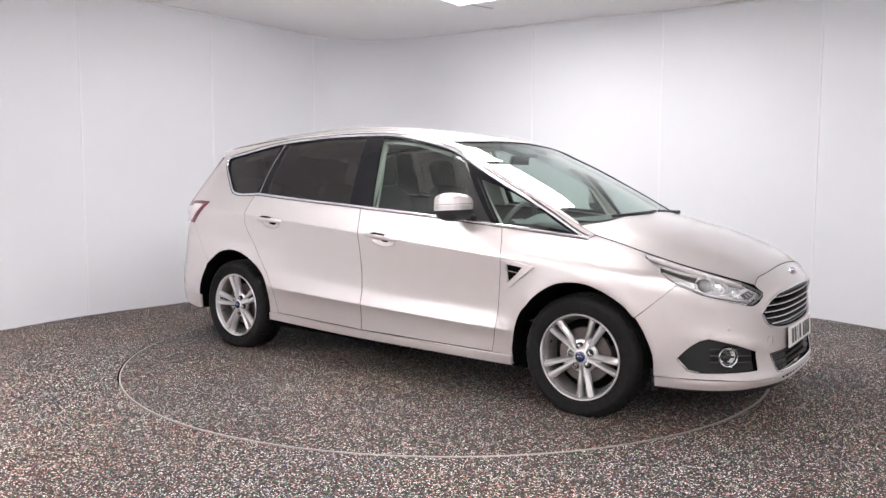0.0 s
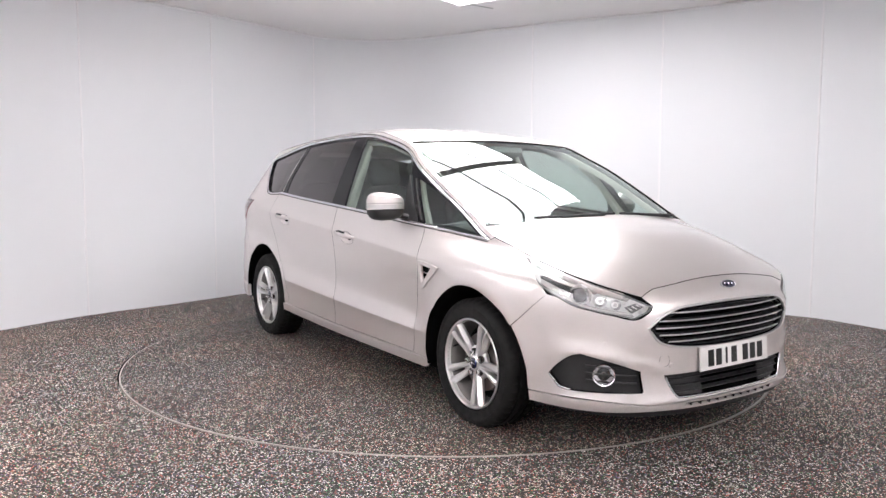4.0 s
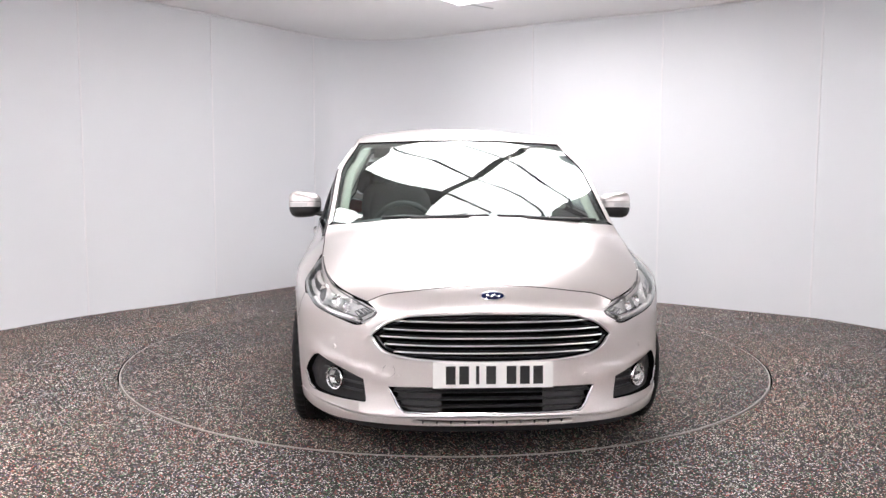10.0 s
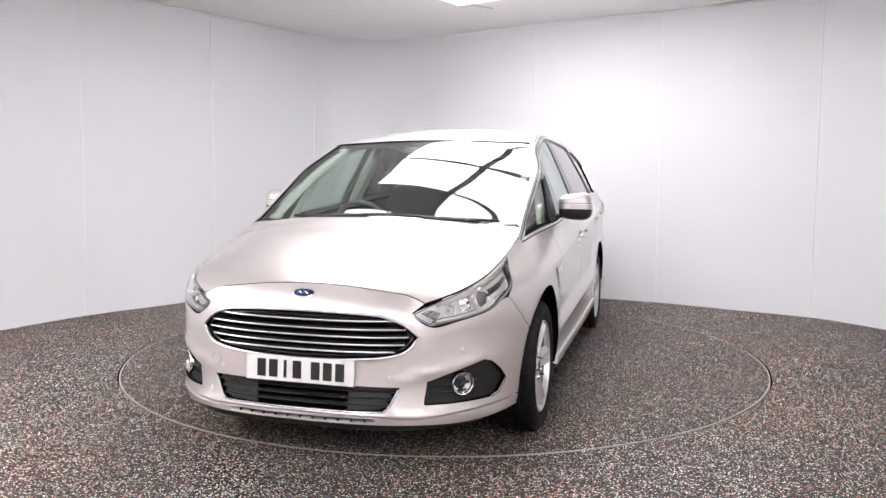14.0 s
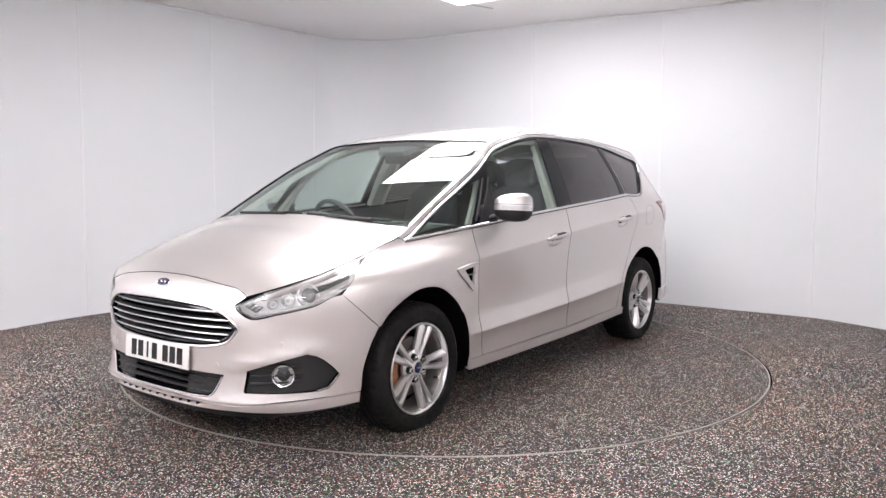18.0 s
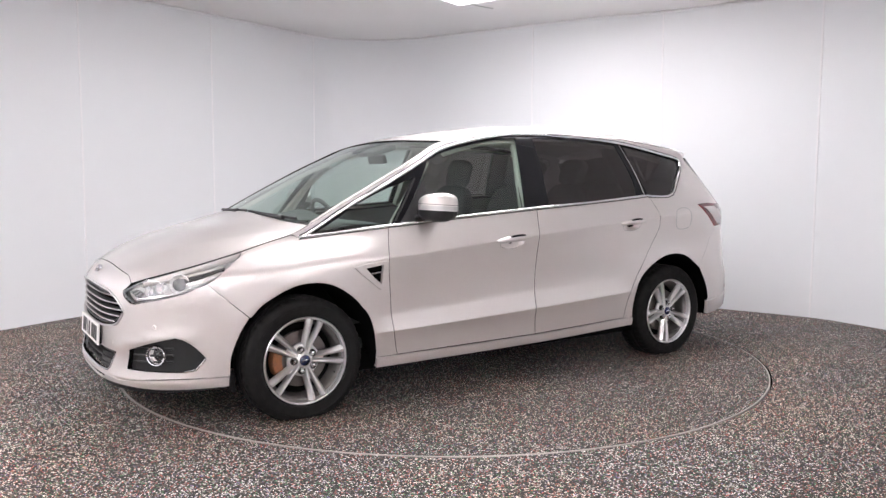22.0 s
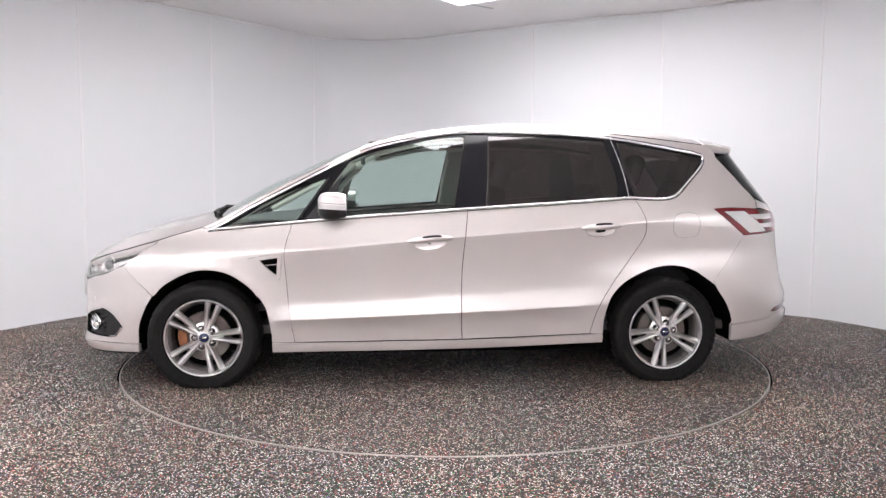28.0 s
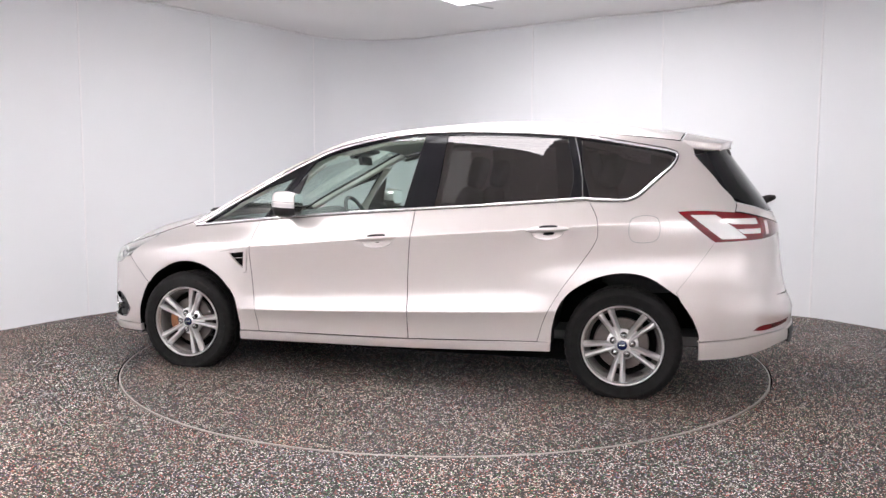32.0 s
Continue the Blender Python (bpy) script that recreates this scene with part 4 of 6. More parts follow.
def build_nose():
    top = list(zip(TOP_U[::3], TOP_Z[::3]))
    low = [(0.0, 0.251), (0.275, 0.250), (0.42, 0.245), (0.535, 0.241), (0.734, 0.257), (0.90, 0.264), (1.07, 0.268), (SIDE_U, 0.268)]
    side = [(SIDE_U, 0.268), (ux(1.925, 0.37), 0.37), (ux(1.885, 0.48), 0.48), (1.195, 0.563)]
    cutl = [(1.195, 0.563), (1.097, 0.649), (0.988, 0.737)]
    lamp = [(0.988, 0.734), (0.937, 0.724), (0.865, 0.689), (0.766, 0.666), (0.690, 0.651), (0.589, 0.632), (0.517, 0.666), (0.494, 0.694)]
    half_l = [top, [top[-1], lamp[-1]], lamp[::-1], cutl[::-1], side[::-1], low[::-1]]
    poly = outline(*half_l, *[[(-a, b) for a, b in r[::-1]] for r in half_l[::-1]])
    panel("front_bumper", nose, poly, M_PAINT, CAR, holes=[GRILLE, LOWGR, FOGBOX, mirrored(FOGBOX)], step=0.032, gap=0.001, edge=0.03)
    bot = [(SIDE_U, 0.214), (1.07, 0.213), (0.785, 0.203), (0.507, 0.208), (0.25, 0.207), (0.0, 0.206)]
    chin = outline([(a, b - 0.003) for a, b in low], [(SIDE_U, 0.265), (SIDE_U, 0.214)], bot + [(-a, b) for a, b in bot[::-1][1:]], [(-SIDE_U, 0.214), (-SIDE_U, 0.265)], [(-a, b - 0.003) for a, b in low[::-1]])
    panel("front_splitter", wrap, chin, M_PAINT, CAR, holes=[SLOT], step=0.035, lift=0.003, edge=0.03)
    under = outline([(1.125, 0.218), (0.762, 0.204), (0.25, 0.203), (0.0, 0.203), (-0.25, 0.203), (-0.762, 0.204), (-1.125, 0.218)], [(-1.125, 0.20), (-0.6, 0.165), (0, 0.16), (0.6, 0.165), (1.125, 0.20)])
    panel("front_undertray", wrap, under, M_BLACK, CAR, lift=-0.015, step=0.05)

    # grille
    gr = panel("grille", wrap, shrink(GRILLE, -0.004), M_DARK, CAR, lift=-0.055, step=0.05, edge=0)
    strip_on("grille_surround", wrap, shrink(GRILLE, -0.003)[::2], M_ALLOY, gr, 0.0085, 0.006, 0.0, "bright metal edge strip", close=True)
    inner = shrink(GRILLE, 0.014)
    strip_on("grille_frame", wrap, inner[::2], M_GLOSSBLACK, gr, 0.012, 0.008, -0.016, close=True)
    for z in (0.654, 0.617, 0.584, 0.551, 0.519):
        rim = max(abs(u) for u, w in refine(GRILLE, 0.01) if abs(w - z) < 0.008) - 0.032
        run = [(rim * k / 14, z + 0.006 * (abs(k) / 14) ** 2) for k in range(-14, 15)]
        strip_on("blade", wrap, run, M_BLACK, gr, 0.022, 0.008, -0.034)
        strip_on("blade_strip", wrap, run, M_ALLOY, gr, 0.0046, 0.0038, -0.008, "chrome slat edge")
    # lower grille
    lg = panel("lower_grille", wrap, shrink(LOWGR, -0.004), M_DARK, CAR, lift=-0.05, step=0.05, edge=0)
    for z in (0.352, 0.322, 0.292):
        rim = max(abs(u) for u, w in refine(LOWGR, 0.01) if abs(w - z) < 0.012) - 0.012
        strip_on("blade", wrap, [(rim * k / 10, z) for k in range(-10, 11)], M_BLACK, lg, 0.018, 0.007, -0.024)
    for s in SIDES:
        plate = [(s * a, b) for a, b in ((0.22, 0.366), (0.420, 0.366), (0.405, 0.325), (0.385, 0.285), (0.35, 0.274), (0.22, 0.270))]
        panel("closing_plate", wrap, plate, M_BLACK, lg, lift=-0.014, step=0.04, edge=0.01, gap=0)
    strip_on("lower_grille_strip", wrap, [q for q in LOWGR if q[1] < 0.366], M_CHROME, lg, 0.005, 0.005, 0.001, "thin chrome strip")
    sl = panel("air_slot", wrap, shrink(SLOT, -0.003), M_DARK, CAR, lift=-0.02, step=0.05, edge=0)
    for k in range(-5, 6):
        bm = bmesh.new()
        m = frame_at(wrap, 0.061 * k if k else 0.0001, 0.226, 1, 0.002)
        box(bm, (-0.003, -0.011, -0.02), (0.003, 0.011, -0.004), 0.001, m)
        part("divider", bm, M_BLACK, sl)

    # number plate with plain bars for its characters
    pl = bmesh.new()
    box(pl, (-0.26, -0.0555, -0.004), (0.26, 0.0555, 0.004), 0.0015, pose(2.437, 0, 0.430, 90, 0, 90) @ pose(0, 0, 0, -4))
    plate = part("number_plate", pl, M_WHITE, CAR, "white plate with plain black bars", loc=(0, CAR_Y, 0))
    x0 = -0.205
    for k in range(7):
        bm = bmesh.new()
        xa = x0 + k * 0.058 + (0.030 if k > 3 else 0)
        wide = 0.042 if k != 2 else 0.014
        off = 0.014 if k == 2 else 0
        box(bm, (xa + off, -0.039, 0.0035), (xa + off + wide, 0.039, 0.0055), 0, pose(2.437, 0, 0.430, 90, 0, 90) @ pose(0, 0, 0, -4))
        part("character_bar", bm, M_INK, plate, smooth=False)
    bm = bmesh.new()
    box(bm, (-0.24, -0.05, -0.03), (0.24, 0.05, -0.0045), 0.002, pose(2.437, 0, 0.430, 90, 0, 90) @ pose(0, 0, 0, -4))
    part("plate_holder", bm, M_BLACK, CAR, loc=(0, CAR_Y, 0))
    # maker's oval as plain shapes
    m = frame_at(nose, 0.0001, 0.762, 1, 0.001)
    b = round_piece("badge", m, [(0.056, 0.0), (0.055, 0.005), (0.050, 0.006), (0.049, 0.004)], M_CHROME, CAR, 0.40)
    round_piece("badge_field", m, [(0.049, 0.004), (0.025, 0.0055), (0.001, 0.006)], M_BLUE, b, 0.40)
    bm = bmesh.new()
    tube(bm, [m @ Vector((-0.030 + 0.06 * k / 8, 0.006 * math.sin(k * 1.6), 0.0064)) for k in range(9)], 0.0055, 6, flat=0.0018)
    part("badge_mark", bm, M_CHROME, b)
    # parking sensors
    for s in SIDES:
        for u, z in ((0.724, 0.522), (0.408, 0.416)):
            round_piece("parking_sensor", frame_at(wrap, u, z, s), [(0.0115, -0.002), (0.0115, 0.001), (0.010, 0.0018), (0.0095, 0.001), (0.009, 0.0022), (0.001, 0.0025)], M_PAINT, CAR, n=20)
        round_piece("tow_cover_gap", frame_at(wrap, 0.445, 0.44, s), [(0.028, 0.0), (0.028, 0.0006), (0.0268, 0.0006), (0.0268, 0.0)], M_LAMPDARK, CAR, n=32) if s < 0 else None


build_nose()


def build_fog(s):
    poly = FOGBOX if s > 0 else mirrored(FOGBOX)
    fb = panel("fog_lamp_surround", wrap, shrink(poly, -0.003), M_BLACK, CAR, lift=-0.028, step=0.04, edge=0)
    for z in (0.335, 0.368, 0.402):
        strip_on("rib", wrap, [(s * (0.575 + 0.24 * k / 8), z + 0.010 * k / 8) for k in range(9)], M_BLACK, fb, 0.010, 0.006, -0.022)
    m = frame_at(wrap, 0.728, 0.377, s, -0.012)
    ring = round_piece("fog_lamp", m, [(0.053, -0.012), (0.054, 0.010), (0.051, 0.014), (0.046, 0.012), (0.043, 0.0)], M_CHROME, fb, label="round fog lamp with chrome ring")
    round_piece("reflector", m, [(0.043, 0.0), (0.032, -0.016), (0.012, -0.026), (0.001, -0.028)], M_LAMP, ring)
    round_piece("bulb_cap", m, [(0.011, -0.026), (0.011, -0.006), (0.008, -0.002), (0.001, -0.001)], M_LAMPDARK, ring, n=16)
    round_piece("cover", m, [(0.044, 0.004), (0.02, 0.008), (0.001, 0.009)], M_LENS, ring)
    strip_on("edge_strip", wrap, [(s * a, b) for a, b in ((0.887, 0.298), (0.940, 0.308), (0.984, 0.364))], M_TRIM, fb, 0.005, 0.006, 0.0, "bright edge strip")


def build_headlamp(s):
    poly = HEADLAMP if s > 0 else mirrored(HEADLAMP)
    hl = panel("headlamp", wrap, shrink(poly, -0.006), M_LAMPINNER, CAR, lift=-0.045, step=0.03, edge=0, label="clear headlamp with bright reflectors and dark rim")
    panel("bezel", wrap, shrink(poly, 0.001), M_LAMPGREY, hl, holes=[shrink(poly, 0.006)], lift=-0.003, step=0.03, edge=0.012, gap=0)
    panel("cover", wrap, poly, M_LENS, hl, step=0.03, lift=0.0, edge=0.004, gap=0.001)
    def shp(*pts):
        return [np.array((s * a, b)) for a, b in pts]
    # pale band along the upper edge, lightened for glare on the cover, pale lens at the outer end
    panel("upper_trim", wrap, shp(*outline([(0.60, 0.732), (0.74, 0.772), (0.86, 0.800), (1.005, 0.842)], [(1.005, 0.842), (1.012, 0.832)], [(1.012, 0.832), (0.90, 0.796), (0.75, 0.763), (0.61, 0.722)], [(0.61, 0.722), (0.60, 0.732)])), M_LAMPPALE, hl, lift=-0.018, step=0.03, edge=0.03, gap=0)
    panel("side_lens", wrap, shp(*outline([(0.885, 0.778), (1.010, 0.824)], [(1.010, 0.824), (1.018, 0.800)], [(1.018, 0.800), (0.960, 0.750), (0.87, 0.708)], [(0.87, 0.708), (0.885, 0.778)])), M_CLEARLENS, hl, lift=-0.028, step=0.02, edge=0.02, gap=0, label="pale ribbed side lens")
    for k in range(5):
        strip_on("lens_rib", wrap, [(s * (0.888 + 0.016 * k), 0.722 + 0.013 * k), (s * (0.894 + 0.016 * k), 0.775 + 0.009 * k)], M_CLEARLENS, hl, 0.004, 0.003, -0.026)
    tr = [(0.60, 0.655), (0.72, 0.671), (0.83, 0.692), (0.90, 0.722)]
    strip_on("light_strip", wrap, [(s * a, b) for a, b in spline(tr, 5)], M_CLEARLENS, hl, 0.012, 0.009, -0.018, "pale daytime light strip")
    panel("dark_wedge", wrap, shp(*outline([(0.835, 0.778), (0.90, 0.797), (1.012, 0.836)], [(1.012, 0.836), (1.018, 0.822)], [(1.018, 0.822), (0.945, 0.790), (0.885, 0.758), (0.850, 0.745)], [(0.850, 0.745), (0.835, 0.778)])), M_LAMPDARK, hl, lift=-0.021, step=0.025, edge=0.02, gap=0, label="dark grey wedge behind the projector")
    panel("lower_trim", wrap, shp(*outline([(0.585, 0.646), (0.74, 0.671), (0.86, 0.694)], [(0.86, 0.694), (0.85, 0.702)], [(0.85, 0.702), (0.74, 0.682), (0.60, 0.662)], [(0.60, 0.662), (0.585, 0.646)])), M_LAMPDARK, hl, lift=-0.030, step=0.03, edge=0.015, gap=0)
    m = frame_at(wrap, 0.830, 0.744, s, -0.030) @ pose(0, 0, 0, 0, 12 * s, 0)
    round_piece("projector", m, [(0.050, -0.02), (0.051, 0.010), (0.047, 0.015), (0.034, 0.004)], M_LAMP, hl)
    round_piece("projector_lens", m, [(0.034, 0.003), (0.028, 0.013), (0.016, 0.020), (0.001, 0.022)], M_LAMPGLASS, hl)
    for u, z, r in ((0.738, 0.722, 0.034), (0.668, 0.702, 0.026)):
        m = frame_at(wrap, u, z, s, -0.038) @ pose(0, 0, 0, 0, 8 * s, 0)
        round_piece("small_reflector", m, [(r, 0.012), (r * 0.85, 0.0), (r * 0.5, -0.010), (0.001, -0.014)], M_CHROME, hl)
        round_piece("bulb_cap", m, [(0.009, -0.012), (0.009, 0.006), (0.001, 0.009)], M_LAMP, hl, n=14)
    panel("indicator", wrap, shp((0.535, 0.692), (0.575, 0.708), (0.625, 0.690), (0.595, 0.660)), M_LAMPGREY, hl, lift=-0.026, step=0.03, edge=0.02, gap=0)
    for k in range(3):
        strip_on("lens_rib", wrap, [(s * (0.548 + 0.022 * k), 0.690 - 0.008 * k), (s * (0.572 + 0.022 * k), 0.702 - 0.006 * k)], M_LAMP, hl, 0.004, 0.003, -0.024)


for _s in SIDES:
    strip_on("wing_flange", wrap, [(_s * ux(x, float(SHOULDER(x))), float(SHOULDER(x)) - 0.012) for x in np.linspace(1.62, 2.28, 30)], M_PAINT, CAR, 0.010, 0.016, -0.016)
    build_fog(_s)
    build_headlamp(_s)


# ---- tail ----
def tu(px):
    return float(np.interp(px, (0, 41, 66, 101, 146, 171, 200), (4.660, 4.790, 4.860, 5.000, 5.180, 5.360, 5.484)))


def build_tail():
    lampt = [(4.650, 1.091), (4.790, 1.098), (4.990, 1.090), (5.170, 1.063), (5.360, 1.030), (5.530, 1.008)]
    lampb = [(5.530, 0.972), (5.320, 0.956), (5.140, 0.939), (4.850, 0.923)]
    seam = [(4.850, 0.923), (4.770, 0.812), (4.700, 0.72), (4.640, 0.637)]
    for s in SIDES:
        f = (lambda q: q) if s > 0 else mirrored
        glass_o = f(outline([(4.860, 1.418), (5.220, 1.455), (5.634, 1.472), (U3, 1.478)], [(U3, 1.475), (U3, 1.085)], [(U3, 1.085), (5.534, 1.09), (5.310, 1.105), (5.120, 1.137), (5.020, 1.18)], [(5.020, 1.18), (4.980, 1.24), (4.950, 1.30), (4.860, 1.418)]))
        panel("rear_glass", wrap, glass_o, M_GLOSSBLACK, CAR, step=0.05, edge=0.006)
        gate = f(outline([(4.996, 1.095), (5.026, 1.125), (5.040, 1.147), (5.120, 1.130), (5.310, 1.098), (5.534, 1.084), (U3, 1.08)], [(U3, 1.08), (U3, 0.60)], [(U3, 0.60), (5.250, 0.62)], [(5.250, 0.62), (5.520, 0.80), (5.530, 0.965)], [(5.530, 0.965), (5.530, 1.012)], [(5.530, 1.012), (5.360, 1.034), (5.170, 1.067), (5.030, 1.092)]))
        panel("tailgate", wrap, gate, M_PAINT, CAR, step=0.05)
        lamp = f(outline(lampt, [lampt[-1], lampb[0]], lampb, [lampb[-1], (4.740, 1.012), (4.650, 1.091)]))
        tl = panel("tail_lamp", wrap, lamp, M_RED, CAR, step=0.035, lift=0.004, label="red tail lamp with pale inner lenses")
        for shp in ([(19, 378), (67, 377), (93, 400), (111, 418), (73, 420)], [(76, 384), (131, 383), (133, 393), (88, 393)], [(96, 402), (137, 401), (137, 410), (105, 410)], [(148, 388), (152, 388), (152, 412), (148, 412)]):
            pts = f([np.array((tu(a), 1.09 - (b - 372) * 0.0031)) for a, b in shp])
            panel("pale_lens", wrap, pts, M_CLEARLENS, tl, step=0.03, lift=0.0065, edge=0.004, gap=0)
        bump = f(outline([lampb[0], (5.530, 0.96)], [(5.530, 0.96), (5.520, 0.80), (5.250, 0.615)], [(5.250, 0.615), (U3, 0.595)], [(U3, 0.595), (U3, 0.44)], [(U3, 0.44), (5.520, 0.430), (5.130, 0.411), (4.930, 0.384), (4.740, 0.362)],
                         [(4.740, 0.362), (4.750, 0.39), (4.720, 0.48), (4.660, 0.590)], [(4.660, 0.590), (4.640, 0.637)], seam[::-1], lampb[::-1]))
        panel("rear_bumper", wrap, bump, M_PAINT, CAR, step=0.045, gap=0.0)
        val = f(outline([(4.750, 0.358), (4.930, 0.380), (5.130, 0.407), (5.520, 0.425), (U3, 0.435)], [(U3, 0.435), (U3, 0.33)], [(U3, 0.33), (5.520, 0.34), (5.250, 0.345), (5.090, 0.309), (4.940, 0.276), (4.760, 0.255)], [(4.760, 0.255), (4.750, 0.358)]))
        panel("rear_valance", wrap, val, M_PAINT, CAR, step=0.045, lift=0.008, edge=0.03)
        dif = f(outline([(5.335, 0.412), (5.52, 0.421), (U3, 0.431)], [(U3, 0.431), (U3, 0.31)], [(U3, 0.31), (5.45, 0.315), (5.335, 0.335)], [(5.335, 0.335), (5.335, 0.412)]))
        panel("rear_diffuser", wrap, dif, M_BLACK, CAR, step=0.045, lift=0.014, edge=0.03, label="black plastic lower bumper insert")
        ref = f(outline([(5.020, 0.427), (5.070, 0.455), (5.170, 0.465), (5.340, 0.478)], [(5.340, 0.478), (5.310, 0.452)], [(5.310, 0.452), (5.200, 0.437), (5.090, 0.424), (5.020, 0.427)]))
        panel("rear_reflector", wrap, ref, M_RED, CAR, step=0.03, lift=0.004, label="slim red reflector")
    sp = outline([(-1.63, -0.985), (-1.67, -0.5), (-1.68, 0), (-1.67, 0.5), (-1.63, 0.985)], [(-1.63, 0.985), (-1.72, 0.97), (-1.86, 0.94)], [(-1.86, 0.94), (-1.93, 0.6), (-1.97, 0.0), (-1.93, -0.6), (-1.86, -0.94)], [(-1.86, -0.94), (-1.72, -0.97), (-1.63, -0.985)])
    panel("roof_spoiler", lid, sp, M_PAINT, CAR, step=0.05, edge=0.045)
    bm = bmesh.new()
    tube(bm, [(-2.16, 0.0, 1.135), (-2.215, 0.0, 1.155), (-2.235, 0.03, 1.16)], [0.03, 0.024, 0.014], 10)
    part("rear_wiper", bm, M_BLACK, CAR, loc=(0, CAR_Y, 0))


build_tail()


# ---- wheels ----
M_NUT = mat("lug_nut_metal", (0.035, 0.033, 0.032), 0.4, 0.4)
def tyre_mesh(s, ground):
    bm = bmesh.new()
    n = 144
    prof = [(0.222, -0.205), (0.232, -0.212), (0.28, -0.222), (0.315, -0.214), (0.333, -0.196), (0.3375, -0.178), (0.3375, -0.150), (0.330, -0.148), (0.330, -0.139), (0.338, -0.137), (0.338, -0.108), (0.330, -0.106),
            (0.330, -0.096), (0.338, -0.094), (0.338, -0.066), (0.330, -0.064), (0.330, -0.055), (0.3375, -0.053), (0.3365, -0.030), (0.328, -0.014), (0.314, -0.003), (0.300, 0.002), (0.299, 0.0035), (0.289, 0.004), (0.288, 0.0025),
            (0.270, 0.001), (0.252, -0.003), (0.2515, -0.001), (0.245, -0.001), (0.244, -0.004), (0.233, -0.012), (0.222, -0.020)]
    rings = []
    for k, (r, a) in enumerate(prof):
        ring = []
        for i in range(n):
            w = 2 * math.pi * i / n
            rr = r - (0.005 if (k in (4, 5, 6, 17, 18, 19) and i % 3 == 0) else 0.0)
            ring.append(bm.verts.new((rr * math.cos(w), s * a, max(rr * math.sin(w), -ground + 0.0006))))
        rings.append(ring)
    for r0, r1 in zip(rings, rings[1:]):
        for i in range(n):
            j = (i + 1) % n
            bm.faces.new((r0[i], r0[j], r1[j], r1[i]))
    return bm


def spoke_mesh(s):
    """One pair of spokes that fork from the hub to the rim."""
    bm = bmesh.new()
    for side in SIDES:
        # stations: radius, sideways centre, half width, front height, depth
        st = [(0.045, 0.012, 0.012, -0.026, 0.035), (0.075, 0.0160, 0.0115, -0.027, 0.036), (0.11, 0.0205, 0.0125, -0.022, 0.036), (0.16, 0.0270, 0.0145, -0.013, 0.036), (0.20, 0.0320, 0.0165, -0.007, 0.034), (0.221, 0.0340, 0.0175, -0.008, 0.030)]
        rings = []
        for r, c, w, h, d in st:
            c *= side
            x = math.sqrt(max(r * r - c * c, 1e-6)) if r > 0.19 else r
            q = [(-w * 1.15, h - d), (-w * 1.08, h - 0.014), (-w * 0.62, h - 0.001), (w * 0.10, h), (w * 0.45, h - 0.007), (w * 1.05, h - 0.020), (w * 1.20, h - d)]
            rings.append([bm.verts.new((x, s * b, c + a * side)) for a, b in q])
        for a, b in zip(rings, rings[1:]):
            for i in range(len(a) - 1):
                bm.faces.new((a[i], a[i + 1], b[i + 1], b[i]))
            bm.faces.new((a[-1], a[0], b[0], b[-1]))
        bm.faces.new(rings[0])
        bm.faces.new(rings[-1][::-1])
    # web between the two near the hub
    w = [bm.verts.new(v) for v in ((0.05, s * -0.046, -0.02), (0.05, s * -0.046, 0.02), (0.115, s * -0.046, 0.025), (0.115, s * -0.046, -0.025))]
    bm.faces.new(w)
    return bm


